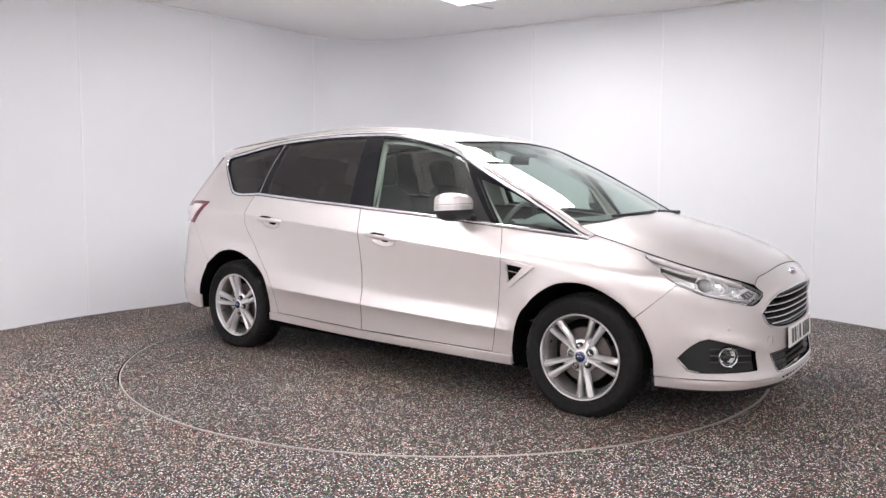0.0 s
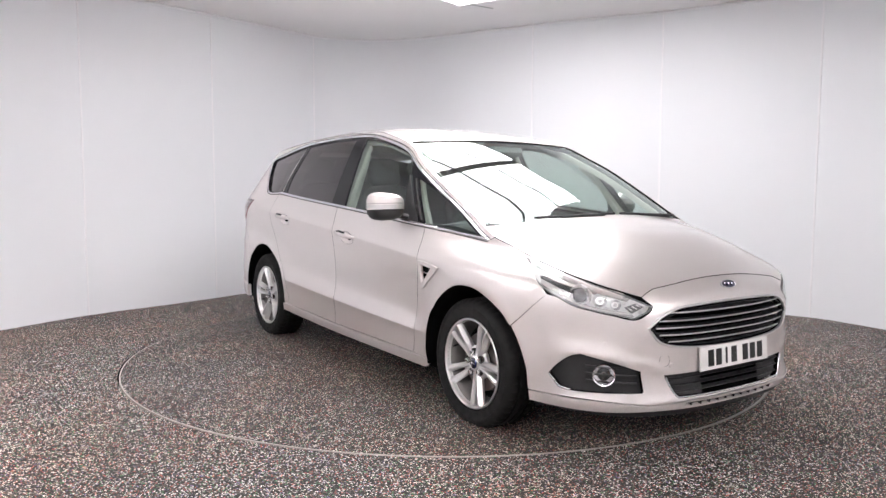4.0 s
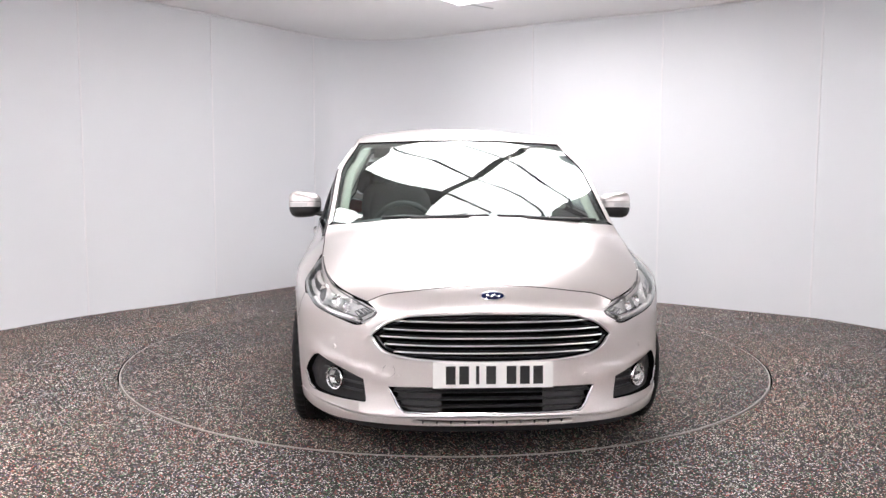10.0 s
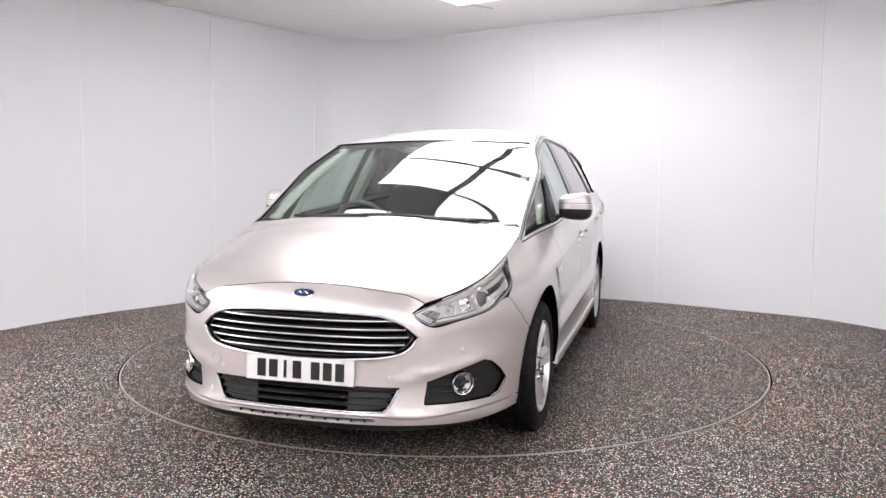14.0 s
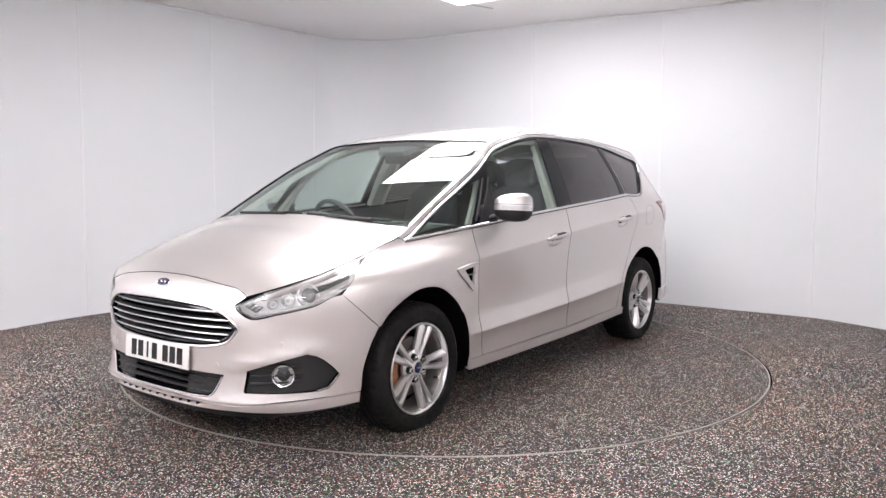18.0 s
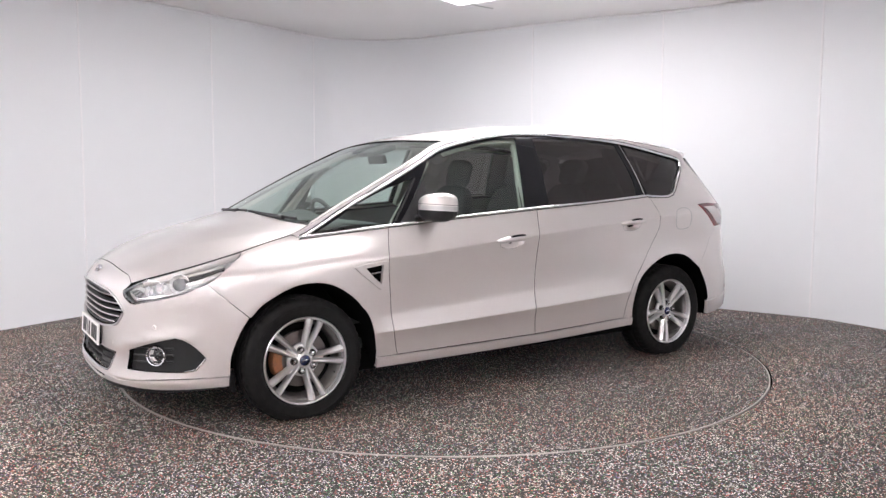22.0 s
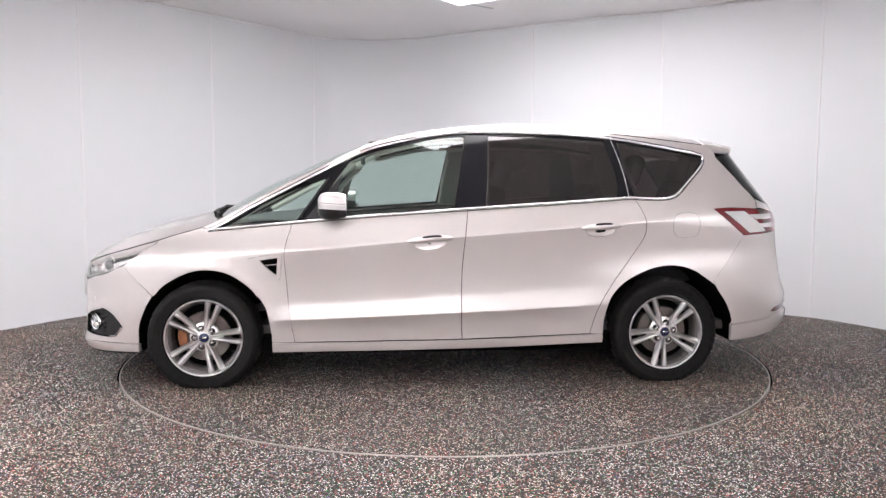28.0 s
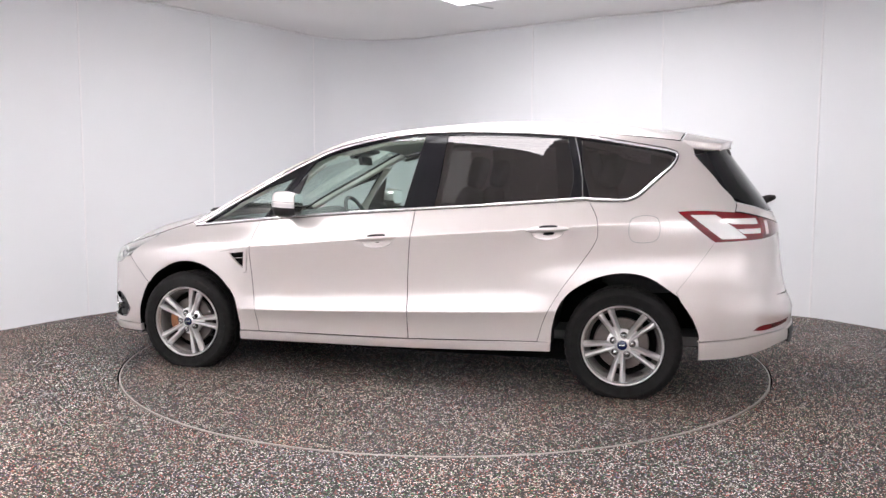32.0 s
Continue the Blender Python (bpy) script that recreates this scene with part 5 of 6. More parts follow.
def build_wheel(hub, s, angle, front):
    w = new("wheel")
    w.parent = CAR
    w.location = (hub[0], CAR_Y + s * 0.935, hub[1])
    part("tyre", tyre_mesh(s, hub[1]), M_RUBBER, w, angle=30)
    bm = bmesh.new()
    lathe(bm, [(r, s * a) for r, a in ((0.2365, -0.014), (0.2355, -0.006), (0.232, -0.003), (0.2275, -0.004), (0.224, -0.010), (0.2225, -0.020), (0.2205, -0.030), (0.219, -0.034))], 72)
    part("rim", bm, M_ALLOY, w)
    bm = bmesh.new()
    lathe(bm, [(r, s * a) for r, a in ((0.2195, -0.033), (0.210, -0.042), (0.204, -0.060), (0.196, -0.10), (0.192, -0.19), (0.225, -0.205))], 72)
    part("barrel", bm, M_BARREL, w, "grey inner barrel, darkened for shade and brake dust")
    first = None
    for k in range(5):
        if first is None:
            first = part("spoke", spoke_mesh(s), M_ALLOY, w, angle=18)
            ob = first
        else:
            ob = new("spoke", first.data)
            ob.parent = w
        ob.matrix_basis = pose(0, 0, 0, 0, -(angle + 72 * k), 0)
    bm = bmesh.new()
    lathe(bm, [(r, s * a) for r, a in ((0.092, -0.066), (0.090, -0.050), (0.078, -0.043), (0.050, -0.036), (0.036, -0.026), (0.031, -0.024), (0.028, -0.028), (0.001, -0.028))], 40)
    part("hub", bm, M_ALLOY, w)
    bm = bmesh.new()
    lathe(bm, [(r, s * a) for r, a in ((0.0285, -0.030), (0.0285, -0.023), (0.026, -0.021), (0.001, -0.020))], 28)
    cap = part("centre_cap", bm, M_BLUE, w, "dark blue centre cap")
    bm = bmesh.new()
    tube(bm, [(-0.016 + 0.004 * k, s * -0.0195, 0.003 * math.sin(k * 1.5)) for k in range(9)], 0.003, 6, flat=0.001, up=(0, 1, 0))
    part("cap_mark", bm, M_CHROME, cap)
    nut = None
    for k in range(5):
        a = radians(angle + 36 + 72 * k)
        if nut is None:
            nut = bmesh.new()
            lathe(nut, [(0.020, s * -0.042), (0.0195, s * -0.029), (0.0165, s * -0.028), (0.0155, s * -0.034)], 18)
            lathe(nut, [(0.0155, s * -0.034), (0.0155, s * -0.040), (0.001, s * -0.040)], 18)
            nut = part("nut_seat", nut, M_NUT, w)
            head = bmesh.new()
            lathe(head, [(0.0135, s * -0.042), (0.0130, s * -0.022), (0.010, s * -0.0165), (0.0005, s * -0.015)], 6)
            head = part("lug_nut", head, M_CHROME, w, "bright six-sided nut")
            ob, cap2 = nut, head
        else:
            ob, cap2 = new("nut_seat", nut.data), new("lug_nut", head.data)
            ob.parent = cap2.parent = w
        ob.location = cap2.location = (0.058 * math.cos(a), 0, 0.058 * math.sin(a))
    bm = bmesh.new()
    lathe(bm, [(r, s * a) for r, a in ((0.075, -0.10), (0.078, -0.082), (0.150, -0.082), (0.152, -0.086), (0.152, -0.106), (0.150, -0.110), (0.08, -0.110))], 64)
    part("brake_disc", bm, M_DISC, w)
    bm = bmesh.new()
    lathe(bm, [(0.195, s * -0.125), (0.10, s * -0.13), (0.02, s * -0.125)], 40)
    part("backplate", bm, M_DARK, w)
    bm = bmesh.new()
    a0 = 0 if front else 20
    for r0, r1, y0, y1 in ((0.112, 0.168, -0.070, -0.118),):
        k = 8
        rr = []
        for i in range(k + 1):
            t = radians(a0 - 24 + 48 * i / k)
            rr.append([bm.verts.new((r * math.cos(t), s * y, r * math.sin(t))) for r, y in ((r0, y0), (r1 - 0.008, y0), (r1, y0 - 0.01), (r1, y1), (r0, y1))])
        for p, q in zip(rr, rr[1:]):
            for i in range(5):
                j = (i + 1) % 5
                bm.faces.new((p[i], p[j], q[j], q[i]))
        bm.faces.new(rr[0])
        bm.faces.new(rr[-1][::-1])
    rusty = front and s > 0
    part("brake_caliper", bm, M_RUST if rusty else M_DISC, w, "rust-brown brake caliper" if rusty else "")
    bm = bmesh.new()
    tube(bm, [(0.2 * math.cos(radians(angle + 100)), s * -0.06, 0.2 * math.sin(radians(angle + 100))), (0.19 * math.cos(radians(angle + 100)), s * -0.025, 0.19 * math.sin(radians(angle + 100)))], 0.005, 8)
    part("valve", bm, M_BLACK, w)
    return w


build_wheel((1.537, 0.307), 1, 106.5, True)
build_wheel((-1.322, 0.312), 1, 134, False)
build_wheel(HF, -1, 63, True)
build_wheel(HR, -1, 99, False)


# ---- dark inside of the arches and underside ----
def build_under():
    for s in SIDES:
        for line in (ARCH_F, ARCH_R):
            pts = spline([(ux(x, z), z) for x, z in line], 6)
            o = on(wrap, [(s * a, b) for a, b in pts], -0.003)
            v, f = [], []
            for p in o:
                v += [p, Vector((p.x, p.y - s * 0.012, p.z + 0.0)), Vector((p.x, s * 0.52, p.z))]
            for i in range(len(o) - 1):
                for k in range(2):
                    f.append((3 * i + k, 3 * i + 3 + k, 3 * i + 4 + k, 3 * i + 1 + k))
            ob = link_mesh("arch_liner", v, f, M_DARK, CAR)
            ob.location = (0, CAR_Y, 0)
        # dark shell added behind the seams to stand in for their shade
        low = flankpoly([(1.105, 0.24), (-0.885, 0.27)], [(-0.885, 0.27), (-0.90, 0.43), (-0.94, 0.56), (-1.04, 0.665), (-1.20, 0.74), (-1.34, 0.763), (-1.48, 0.735), (-1.60, 0.66)],
                        [(-1.60, 0.66), (-1.76, 0.82), (-1.80, 0.95), (-1.62, 1.10)], [(-1.62, 1.10), (-1.09, 1.14), (-0.06, 1.07), (1.0, 0.99), (1.46, 0.945)], [(1.46, 0.945), (1.76, 0.87), (1.97, 0.77)], [(1.97, 0.77), (1.84, 0.60), (1.77, 0.655), (1.63, 0.725), (1.52, 0.747), (1.38, 0.727), (1.24, 0.64), (1.145, 0.52), (1.105, 0.24)])
        panel("seam_shade_shell", wrap, low if s > 0 else mirrored(low), M_DARK, CAR, lift=-0.017, edge=0, step=0.08)
    # plain near-black boxes, added to block light under and inside the body
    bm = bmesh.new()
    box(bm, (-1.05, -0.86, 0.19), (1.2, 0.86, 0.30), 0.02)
    part("underbody_block", bm, M_DARK, CAR, loc=(0, CAR_Y, 0))
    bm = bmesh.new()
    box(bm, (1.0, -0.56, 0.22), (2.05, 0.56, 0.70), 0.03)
    part("engine_bay_block", bm, M_DARK, CAR, loc=(0, CAR_Y, 0))
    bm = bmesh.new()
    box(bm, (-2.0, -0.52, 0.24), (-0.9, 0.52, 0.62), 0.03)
    part("rear_floor_block", bm, M_DARK, CAR, loc=(0, CAR_Y, 0))
    for s in SIDES:
        bm = bmesh.new()
        box(bm, (1.885, s * 0.70 - 0.09, 0.165), (1.90, s * 0.70 + 0.12, 0.26), 0.004)
        part("air_deflector", bm, M_BLACK, CAR, loc=(0, CAR_Y, 0))


build_under()


# ---- outside fittings ----
def build_vent(s):
    f = (lambda q: q) if s > 0 else mirrored
    hole = f(flankpoly([(1.262, 0.790), (1.15, 0.810), (1.058, 0.817)], [(1.058, 0.817), (1.073, 0.664)], [(1.073, 0.664), (1.105, 0.661), (1.170, 0.712), (1.262, 0.790)]))
    core = f(flankpoly([(1.192, 0.781), (1.085, 0.795)], [(1.085, 0.795), (1.094, 0.690)], [(1.094, 0.690), (1.14, 0.727), (1.192, 0.781)]))
    v = panel("wing_vent", wrap, hole, M_PAINT, CAR, holes=[core], lift=0.009, step=0.03, edge=0.02, gap=0.001)
    panel("vent_mesh", wrap, core, M_DARK, v, lift=-0.016, step=0.04, edge=0, gap=-0.004)
    bm = bmesh.new()
    tube(bm, on(wrap, [(s * ux(1.155), 0.750), (s * ux(1.11), 0.754), (s * ux(1.078), 0.757)], 0.0), 0.008, 8, flat=0.005)
    part("vent_bar", bm, M_TRIM, v)


def build_handle(s, spec):
    x0, x1, z0, z1 = spec
    f = (lambda q: q) if s > 0 else mirrored

    def q(a, b):
        return (s * ux(x0 + (x1 - x0) * a), z0 + (z1 - z0) * a + b)
    h = panel("door_handle", bowl_surf(spec), f(bowl(spec, 1.01)), M_PAINT, CAR, step=0.012, edge=0.0, gap=0, label="door handle over a hollow bowl")
    bm = bmesh.new()
    ts = np.linspace(0, 1, 17)
    pts = on(wrap, [q(a, 0.003 + 0.006 * math.sin(a * 3.14)) for a in ts], 0.0)
    nrm = Vector((0, s, 0))
    pts = [p + nrm * (0.004 + 0.030 * math.sin(math.pi * min(max(t, 0.02), 0.98)) ** 0.45) for t, p in zip(ts, pts)]
    tube(bm, pts, [0.009 + 0.003 * math.sin(math.pi * t) for t in ts], 12, flat=[0.006 + 0.014 * math.sin(math.pi * t) ** 0.6 for t in ts])
    part("grip", bm, M_PAINT, h)
    bm = bmesh.new()
    tube(bm, [p + nrm * 0.003 + Vector((0, 0, 0.013)) for p in pts[5:13]], 0.009, 8, flat=[0.004, 0.008, 0.009, 0.009, 0.009, 0.009, 0.008, 0.004])
    part("grip_inset", bm, M_GLOSSBLACK, h)


def build_mirror(s):
    bm = bmesh.new()
    bmesh.ops.create_uvsphere(bm, u_segments=40, v_segments=28, radius=1.0)
    c = Vector((0.765, s * 0.985, 1.112))
    for v in bm.verts:
        p = v.co
        q = Vector([math.copysign(abs(a) ** 0.62, a) for a in p])
        out = (q.y * s + 1) / 2
        h = (0.064 + 0.013 * out) * (1.0 if q.z > 0 else 1.22)
        x = q.x * (0.082 if q.x > 0 else 0.077) - 0.024 * out * out
        if q.x < -0.75:
            x = -0.077 - 0.024 * out * out
        v.co = c + Vector((x, q.y * 0.100 + s * 0.004, q.z * h + 0.010 * out * (1 if q.z > 0 else 0.2)))
    def slice_of(z0, z1, grow=1.0, outer=None):
        q = bm.copy()
        if grow != 1.0:
            for v in q.verts:
                v.co = c + (v.co - c) * grow
        for z, no in ((z0, (0.06, 0, -1)), (z1, (-0.06, 0, 1))):
            if z is not None:
                bmesh.ops.bisect_plane(q, geom=q.verts[:] + q.edges[:] + q.faces[:], plane_co=c + Vector((0, 0, z)), plane_no=no, clear_outer=True)
        if outer is not None:
            bmesh.ops.bisect_plane(q, geom=q.verts[:] + q.edges[:] + q.faces[:], plane_co=c + Vector((0.0, s * outer, 0)), plane_no=(-0.5, -s, 0), clear_outer=True)
        return q
    m = part("door_mirror", slice_of(0.014, None), M_PAINT, CAR, "silver mirror shell over a black base", loc=(0, CAR_Y, 0))
    part("lower_shell", slice_of(-0.021, 0.0115), M_PAINT, m)
    part("mirror_base", slice_of(None, -0.023), M_BLACK, m)
    part("side_indicator", slice_of(-0.017, 0.005, 1.010, 0.02), M_CLEARLENS, m, "pale indicator lens")
    part("mirror_inside", slice_of(None, None, 0.96), M_BLACK, m)
    bm.free()
    bm = bmesh.new()
    bmesh.ops.create_circle(bm, cap_ends=True, segments=36, radius=1.0)
    for v in bm.verts:
        q = Vector([math.copysign(abs(a) ** 0.6, a) for a in v.co])
        out = (q.x * s + 1) / 2
        v.co = c + Vector((-0.0795 - 0.024 * out * out, q.x * 0.082 + s * 0.004, q.y * 0.056 + 0.004))
    part("mirror_glass", bm, M_MIRROR, m)
    bm = bmesh.new()
    tube(bm, [(0.80, s * 0.845, 1.045), (0.79, s * 0.885, 1.050), (0.775, s * 0.935, 1.062)], [0.045, 0.036, 0.032], 12, flat=[0.020, 0.017, 0.018])
    part("mirror_arm", bm, M_BLACK, m)
    tri = flankpoly([(0.93, 1.022), (0.74, 1.038)], [(0.74, 1.038), (0.76, 1.09), (0.70, 1.30)], [(0.70, 1.30), (0.78, 1.21), (0.93, 1.022)])
    panel("mirror_mount", wrap, tri if s > 0 else mirrored(tri), M_BLACK, m, lift=-0.004, step=0.03)
    if s:
        bm = bmesh.new()
        tube(bm, on(wrap, [(s * ux(0.955), 1.035), (s * ux(0.87), 1.155), (s * ux(0.785), 1.275)], -0.002), 0.006, 8, flat=0.004)
        part("quarter_strip", bm, M_BLACK, m)


for _s in SIDES:
    build_vent(_s)
    for _h in HANDLES:
        build_handle(_s, _h)
    build_mirror(_s)


def build_wipers():
    cow = lidpoly([(1.425, -0.965), (1.50, -0.75), (1.535, -0.4), (1.545, 0.0), (1.535, 0.4), (1.50, 0.75), (1.425, 0.965)], [(1.465, 0.985), (1.54, 0.75), (1.575, 0.4), (1.585, 0.0), (1.575, -0.4), (1.54, -0.75), (1.465, -0.985)])
    panel("cowl", lid, cow, M_BLACK, CAR, lift=-0.008, step=0.03, edge=0.0)
    for v0, v1, x0, x1 in ((-0.62, 0.10, 1.508, 1.543), (0.16, 0.86, 1.543, 1.472)):
        line = [(x0 + (x1 - x0) * t + 0.020 * math.sin(math.pi * t), v0 + (v1 - v0) * t) for t in np.linspace(0, 1, 12)]
        bm = bmesh.new()
        tube(bm, on(lid, line, 0.018), 0.007, 8, flat=0.008)
        w = part("wiper", bm, M_BLACK, CAR, loc=(0, CAR_Y, 0))
        arm = [(a + 0.015, b) for a, b in line[3:10]]
        bm = bmesh.new()
        tube(bm, on(lid, arm, 0.022), [0.006, 0.006, 0.007, 0.008, 0.009, 0.011, 0.013], 8)
        part("wiper_arm", bm, M_BLACK, w)
    for s in SIDES:
        for x, v in ((1.60, 0.42),):
            m = frame_at(lid, x, v * s, 1, 0.0)
            round_piece("washer_jet", m, [(0.013, 0.0), (0.011, 0.006), (0.001, 0.008)], M_BLACK, CAR, 0.6, n=14)


build_wipers()


# ---- cabin ----
def cushion(bm, lo, hi, m=None, p=0.55, waist=0.0):
    """A soft rounded block between two corners."""
    r = bmesh.ops.create_uvsphere(bm, u_segments=32, v_segments=20, radius=1.0)
    lo, hi = Vector(lo), Vector(hi)
    for v in r["verts"]:
        q = Vector([math.copysign(abs(a) ** p, a) for a in v.co])
        q.y *= 1 - waist * math.exp(-((q.z + 0.15) / 0.4) ** 2)
        w = Vector([(lo[i] + hi[i]) / 2 + q[i] * (hi[i] - lo[i]) / 2 for i in range(3)])
        v.co = m @ w if m is not None else w
    return bm


def build_seat(x, y, z=0.52, back=16, wide=0.50):
    bm = bmesh.new()
    cushion(bm, (-0.27, -wide / 2, 0.0), (0.25, wide / 2, 0.14))
    seat = part("seat", bm, M_SEAT, CAR, "dark cloth seat", loc=(x, CAR_Y + y, z))
    bm = bmesh.new()
    cushion(bm, (-0.07, -wide / 2 + 0.01, -0.03), (0.08, wide / 2 - 0.01, 0.62), pose(-0.27, 0, 0.10, 0, -back, 0))
    part("backrest", bm, M_SEAT, seat)
    bm = bmesh.new()
    cushion(bm, (-0.055, -0.135, 0.625), (0.055, 0.135, 0.84), pose(-0.265, 0, 0.09, 0, -back, 0), 0.6, 0.12)
    part("headrest", bm, M_SEAT, seat)
    for k in SIDES:
        bm = bmesh.new()
        tube(bm, [pose(-0.265, 0, 0.09, 0, -back, 0) @ Vector((0, k * 0.06, q)) for q in (0.58, 0.68)], 0.007, 8)
        part("headrest_post", bm, M_CHROME, seat)


def build_cabin():
    bm = bmesh.new()
    box(bm, (-2.0, -0.78, 0.30), (1.25, 0.78, 0.36), 0.02)
    part("cabin_floor", bm, M_DASH, CAR, loc=(0, CAR_Y, 0))
    for x, y in ((0.12, 0.38), (0.12, -0.38)):
        build_seat(x, y)
    for y in (-0.50, 0.0, 0.50):
        build_seat(-0.72, y, 0.54, 18, 0.46)
    for y in (-0.34, 0.34):
        build_seat(-1.42, y, 0.56, 14, 0.44)
    # dashboard: a long rounded sweep under the windscreen
    prof = [(1.52, 0.985), (1.35, 1.012), (1.18, 1.022), (1.02, 1.018), (0.93, 0.995), (0.90, 0.94), (0.92, 0.82), (0.98, 0.70), (1.02, 0.50), (1.4, 0.45)]
    v, f = [], []
    ys = np.linspace(-0.80, 0.80, 17)
    for y in ys:
        for x, z in spline(prof, 3):
            cut_x = 0.30 * max(0, abs(y) - 0.35) ** 1.6
            hood = 0.045 * math.exp(-((y + 0.36) / 0.17) ** 2) * math.exp(-((x - 0.98) / 0.12) ** 2)
            v.append((x - (cut_x if x > 1.2 else 0.0), y, z + hood - (0.05 * max(0, abs(y) - 0.6))))
    k = len(spline(prof, 3))
    for a in range(len(ys) - 1):
        for b in range(k - 1):
            f.append((a * k + b, a * k + b + 1, (a + 1) * k + b + 1, (a + 1) * k + b))
    d = link_mesh("dashboard", v, f, M_DASH, CAR)
    d.location = (0, CAR_Y, 0)
    bm = bmesh.new()
    box(bm, (0.90, -0.13, 0.78), (0.945, 0.13, 1.0), 0.015)
    part("centre_screen", bm, M_GLOSSBLACK, d)
    for y in (-0.70, -0.16, 0.16, 0.70):
        bm = bmesh.new()
        for t in ((0.0,)):
            tube(bm, [(0.895, y - 0.05, 0.90), (0.890, y - 0.045, 0.985), (0.90, y + 0.045, 0.985), (0.905, y + 0.05, 0.90)], 0.006, 6, close=True)
        part("air_vent_frame", bm, M_TRIM, d)
    # steering wheel on the right
    m = pose(0.80, -0.37, 0.955, 0, -64, 0)
    bm = bmesh.new()
    ring = [m @ Vector((0.185 * math.cos(t), 0.185 * math.sin(t), 0)) for t in np.linspace(0, 2 * math.pi, 41)[:-1]]
    tube(bm, ring, 0.016, 10, close=True, up=m.to_3x3() @ Vector((0, 0, 1)))
    sw = part("steering_wheel", bm, M_DASH, CAR, loc=(0, CAR_Y, 0))
    bm = bmesh.new()
    box(bm, (-0.07, -0.08, -0.02), (0.06, 0.08, 0.03), 0.025, m)
    part("wheel_boss", bm, M_DASH, sw)
    for t in (90, -90, 180):
        bm = bmesh.new()
        tube(bm, [m @ Vector((0.05 * math.cos(radians(t)), 0.05 * math.sin(radians(t)), 0.005)), m @ Vector((0.18 * math.cos(radians(t)), 0.18 * math.sin(radians(t)), 0.0))], 0.018, 8, flat=0.008)
        part("wheel_spoke", bm, M_TRIM, sw)
    # inside mirror and camera cover
    bm = bmesh.new()
    box(bm, (-0.015, -0.11, -0.03), (0.012, 0.11, 0.03), 0.012, pose(0.60, 0, 1.40, 0, 10, 0))
    part("inside_mirror", bm, M_BLACK, CAR, loc=(0, CAR_Y, 0))
    cover = lidpoly([(0.565, -0.26), (0.62, -0.22), (0.70, -0.15)], [(0.70, -0.15), (0.70, 0.15)], [(0.70, 0.15), (0.62, 0.22), (0.565, 0.26)], [(0.565, 0.26), (0.565, -0.26)])
    panel("sensor_cover", lid, cover, M_DASH, CAR, lift=-0.03, edge=0.03, step=0.04)
    tag = lidpoly([(0.60, -0.90), (0.60, -0.81)], [(0.63, -0.81), (0.63, -0.90)])
    panel("windscreen_sticker", lid, tag, M_WHITE, CAR, lift=-0.009, edge=0.0, step=0.03)
    # linings
    e = 0.93
    head = lidpoly([(0.50, -e), (0.545, 0.0), (0.50, e)], [(0.50, e), (-0.5, e), (-1.62, e)], [(-1.62, e), (-1.66, 0), (-1.62, -e)], [(-1.62, -e), (-0.5, -e), (0.50, -e)])
    panel("headlining", lid, head, M_LINING, CAR, lift=-0.05, edge=0, step=0.08)
    for s in SIDES:
        f = (lambda q: q) if s > 0 else mirrored
        pil = lidpoly([(1.38, 0.955), (0.9, 0.945), (0.50, 0.94)], [(0.50, 0.86), (0.9, 0.885), (1.38, 0.905)])
        panel("pillar_lining", lid, pil if s > 0 else [np.array((a, -b)) for a, b in pil], M_LINING, CAR, lift=-0.04, edge=0.03, step=0.04)
        b = flankpoly([(-0.02, 1.08), (-0.20, 1.09)], [(-0.20, 1.09), (-0.22, 1.30), (-0.24, 1.545)], [(-0.24, 1.545), (-0.06, 1.535)], [(-0.06, 1.535), (-0.03, 1.30), (-0.02, 1.08)])
        panel("door_pillar_lining", wrap, f(b), M_LINING, CAR, lift=-0.05, edge=0.03, step=0.05)
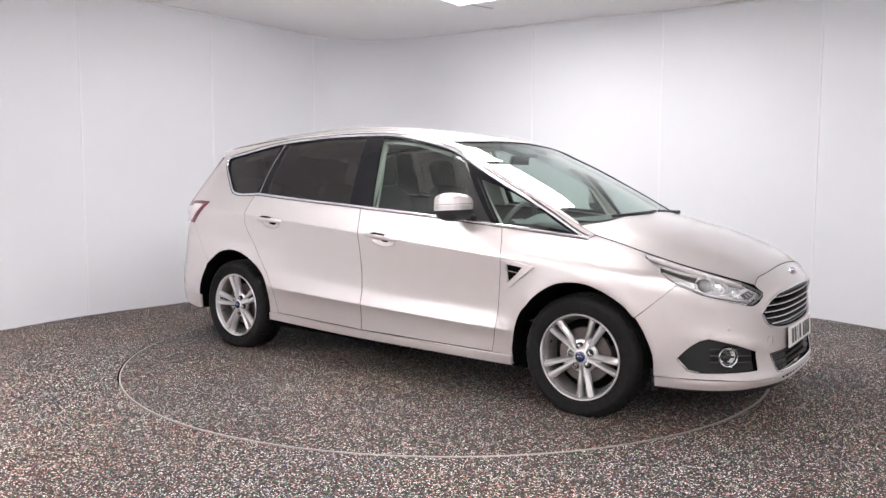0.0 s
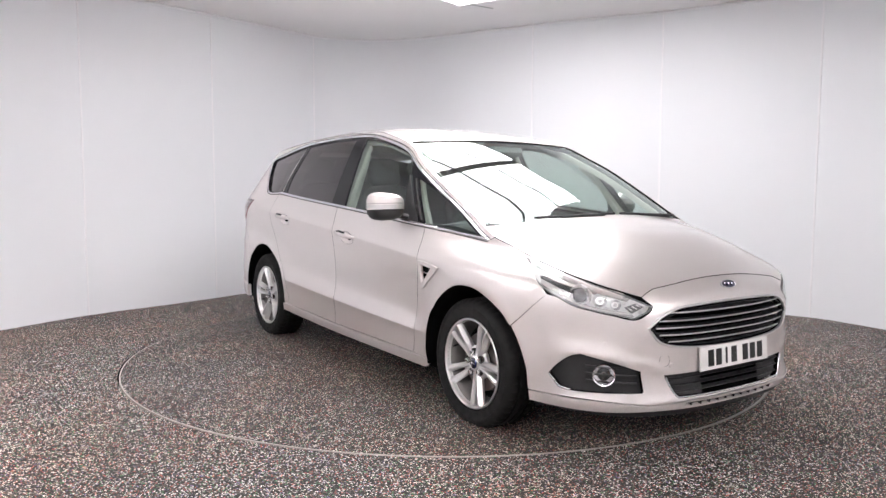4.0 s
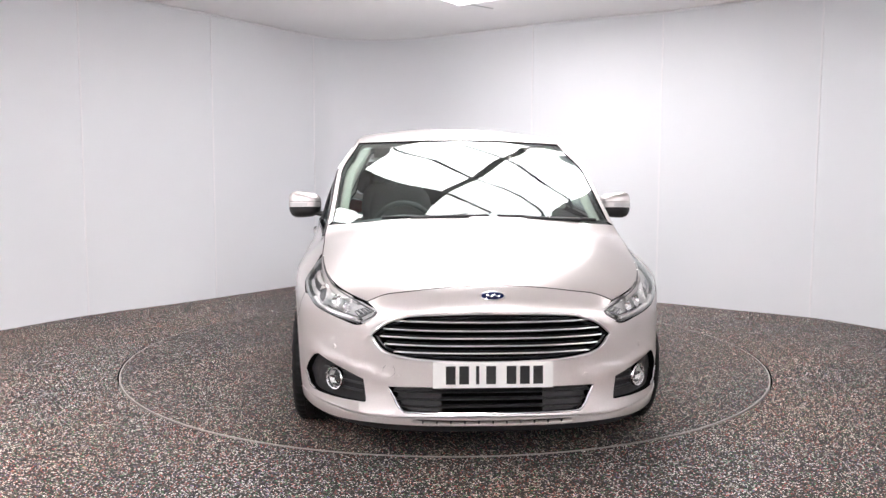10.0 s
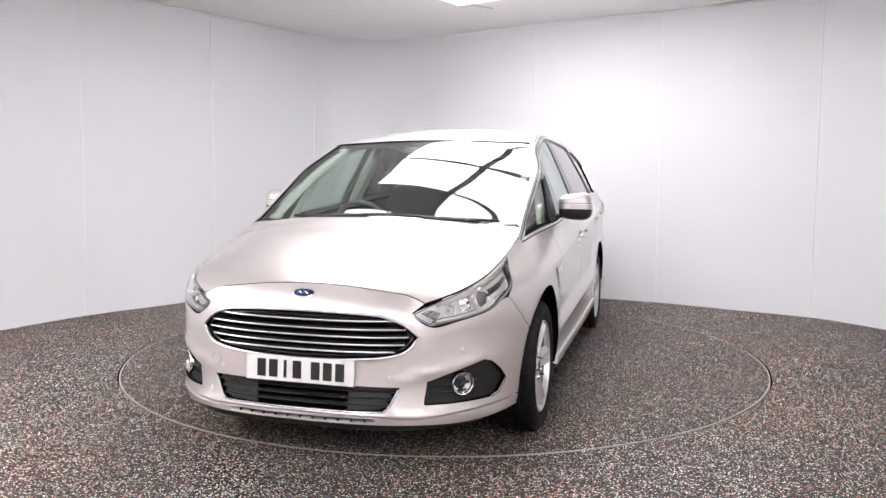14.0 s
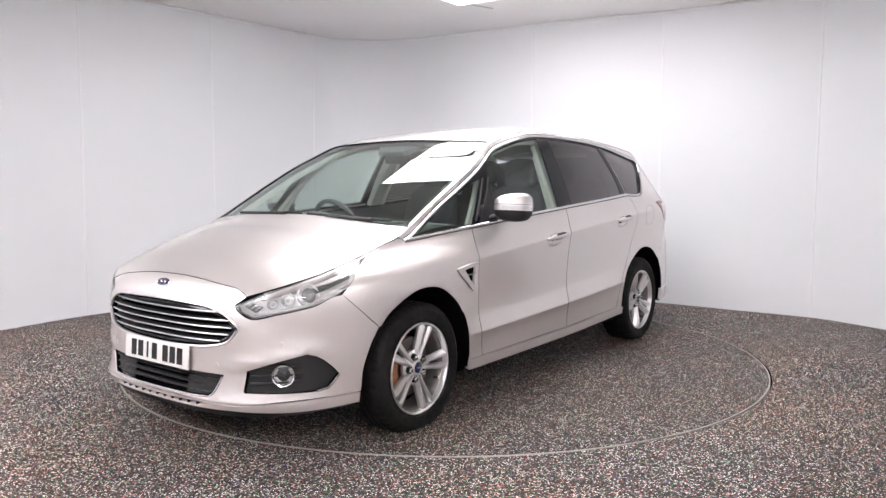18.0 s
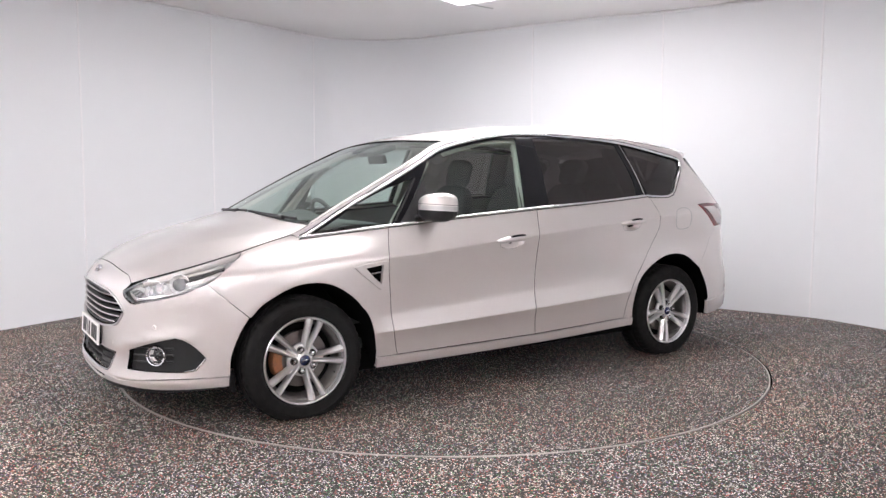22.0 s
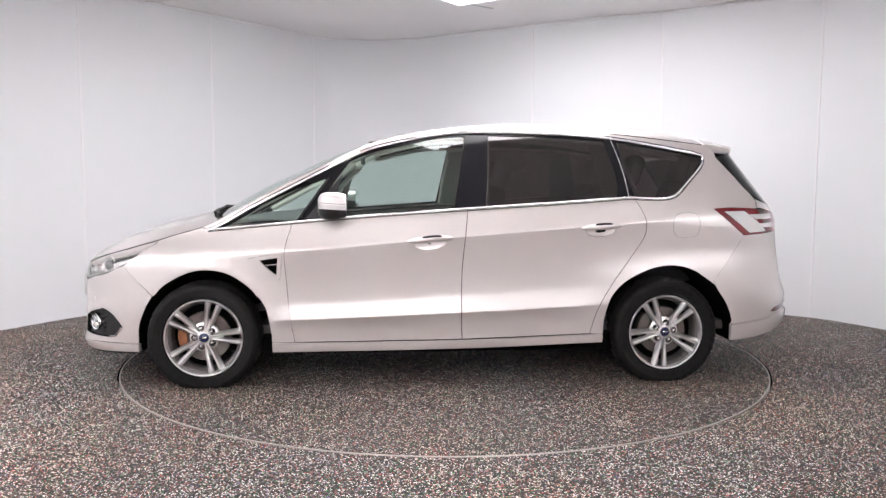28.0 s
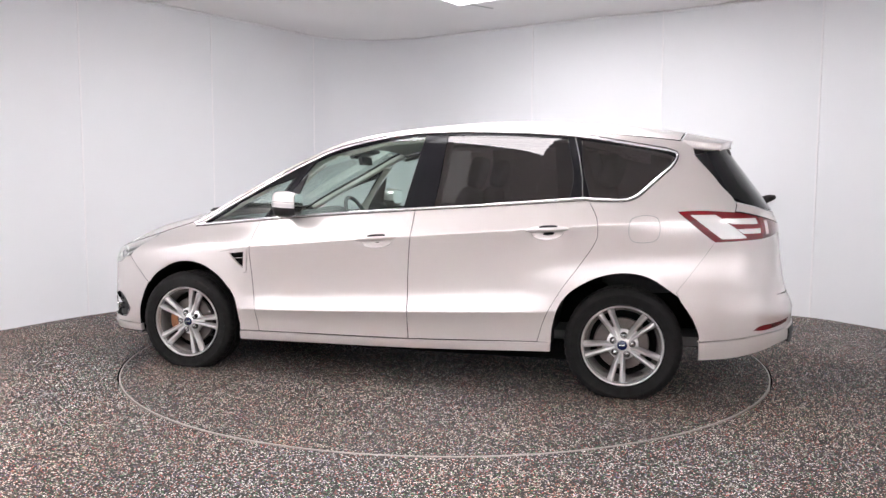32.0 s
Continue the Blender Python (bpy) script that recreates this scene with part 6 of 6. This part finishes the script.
        strap = [(ux(0.0), 1.10), (ux(-0.03), 1.30), (ux(-0.07), 1.47)]
        bm = bmesh.new()
        tube(bm, on(wrap, [(s * a, c) for a, c in strap], -0.085), 0.003, 6, flat=0.022)
        part("seat_belt", bm, M_LINING, CAR, loc=(0, CAR_Y, 0))
        cr = flankpoly([(0.52, 1.46), (0.16, 1.536), (-0.13, 1.556), (-0.56, 1.556), (-1.02, 1.53), (-1.45, 1.45)], [(-1.45, 1.45), (-1.42, 1.425), (-1.0, 1.512), (-0.56, 1.540), (-0.13, 1.540), (0.16, 1.517), (0.50, 1.438)], [(0.50, 1.438), (0.52, 1.46)])
        panel("rail_lining", wrap, f(cr), M_LINING, CAR, lift=-0.045, edge=0.02, step=0.05)
        ap = flankpoly([(0.78, 1.225), (0.62, 1.395)], [(0.62, 1.395), (0.69, 1.395)], [(0.69, 1.395), (0.98, 1.03)], [(0.98, 1.03), (0.90, 1.03)], [(0.90, 1.03), (0.78, 1.225)])
        panel("quarter_pillar_lining", wrap, f(ap), M_LINING, CAR, lift=-0.05, edge=0.03, step=0.04)
        inner = flankpoly([(0.98, 0.42), (-0.80, 0.47)], [(-0.80, 0.47), (-0.95, 0.80)], [(-0.95, 0.80), (-1.60, 0.86)], [(-1.60, 0.86), (-1.72, 1.13)], [(-1.72, 1.13), (-1.10, 1.145), (-0.06, 1.075), (0.99, 1.0), (1.30, 0.97)], [(1.30, 0.97), (0.98, 0.42)])
        panel("door_lining", wrap, f(inner), M_DASH, CAR, lift=-0.07, edge=0.0, step=0.09)
        cp = flankpoly([(-0.93, 1.15), (-1.18, 1.16)], [(-1.18, 1.16), (-1.06, 1.53)], [(-1.06, 1.53), (-0.88, 1.53)], [(-0.88, 1.53), (-0.93, 1.15)])
        panel("rear_pillar_lining", wrap, f(cp), M_DASH, CAR, lift=-0.05, edge=0.03, step=0.06)


build_cabin()


def motions():
    """The turntable and the car turn together."""
    for thing in (TABLE, CAR):
        walk(thing, [(t, pose(0, 0, 0, 0, 0, a)) for t, a in TURN])


motions()
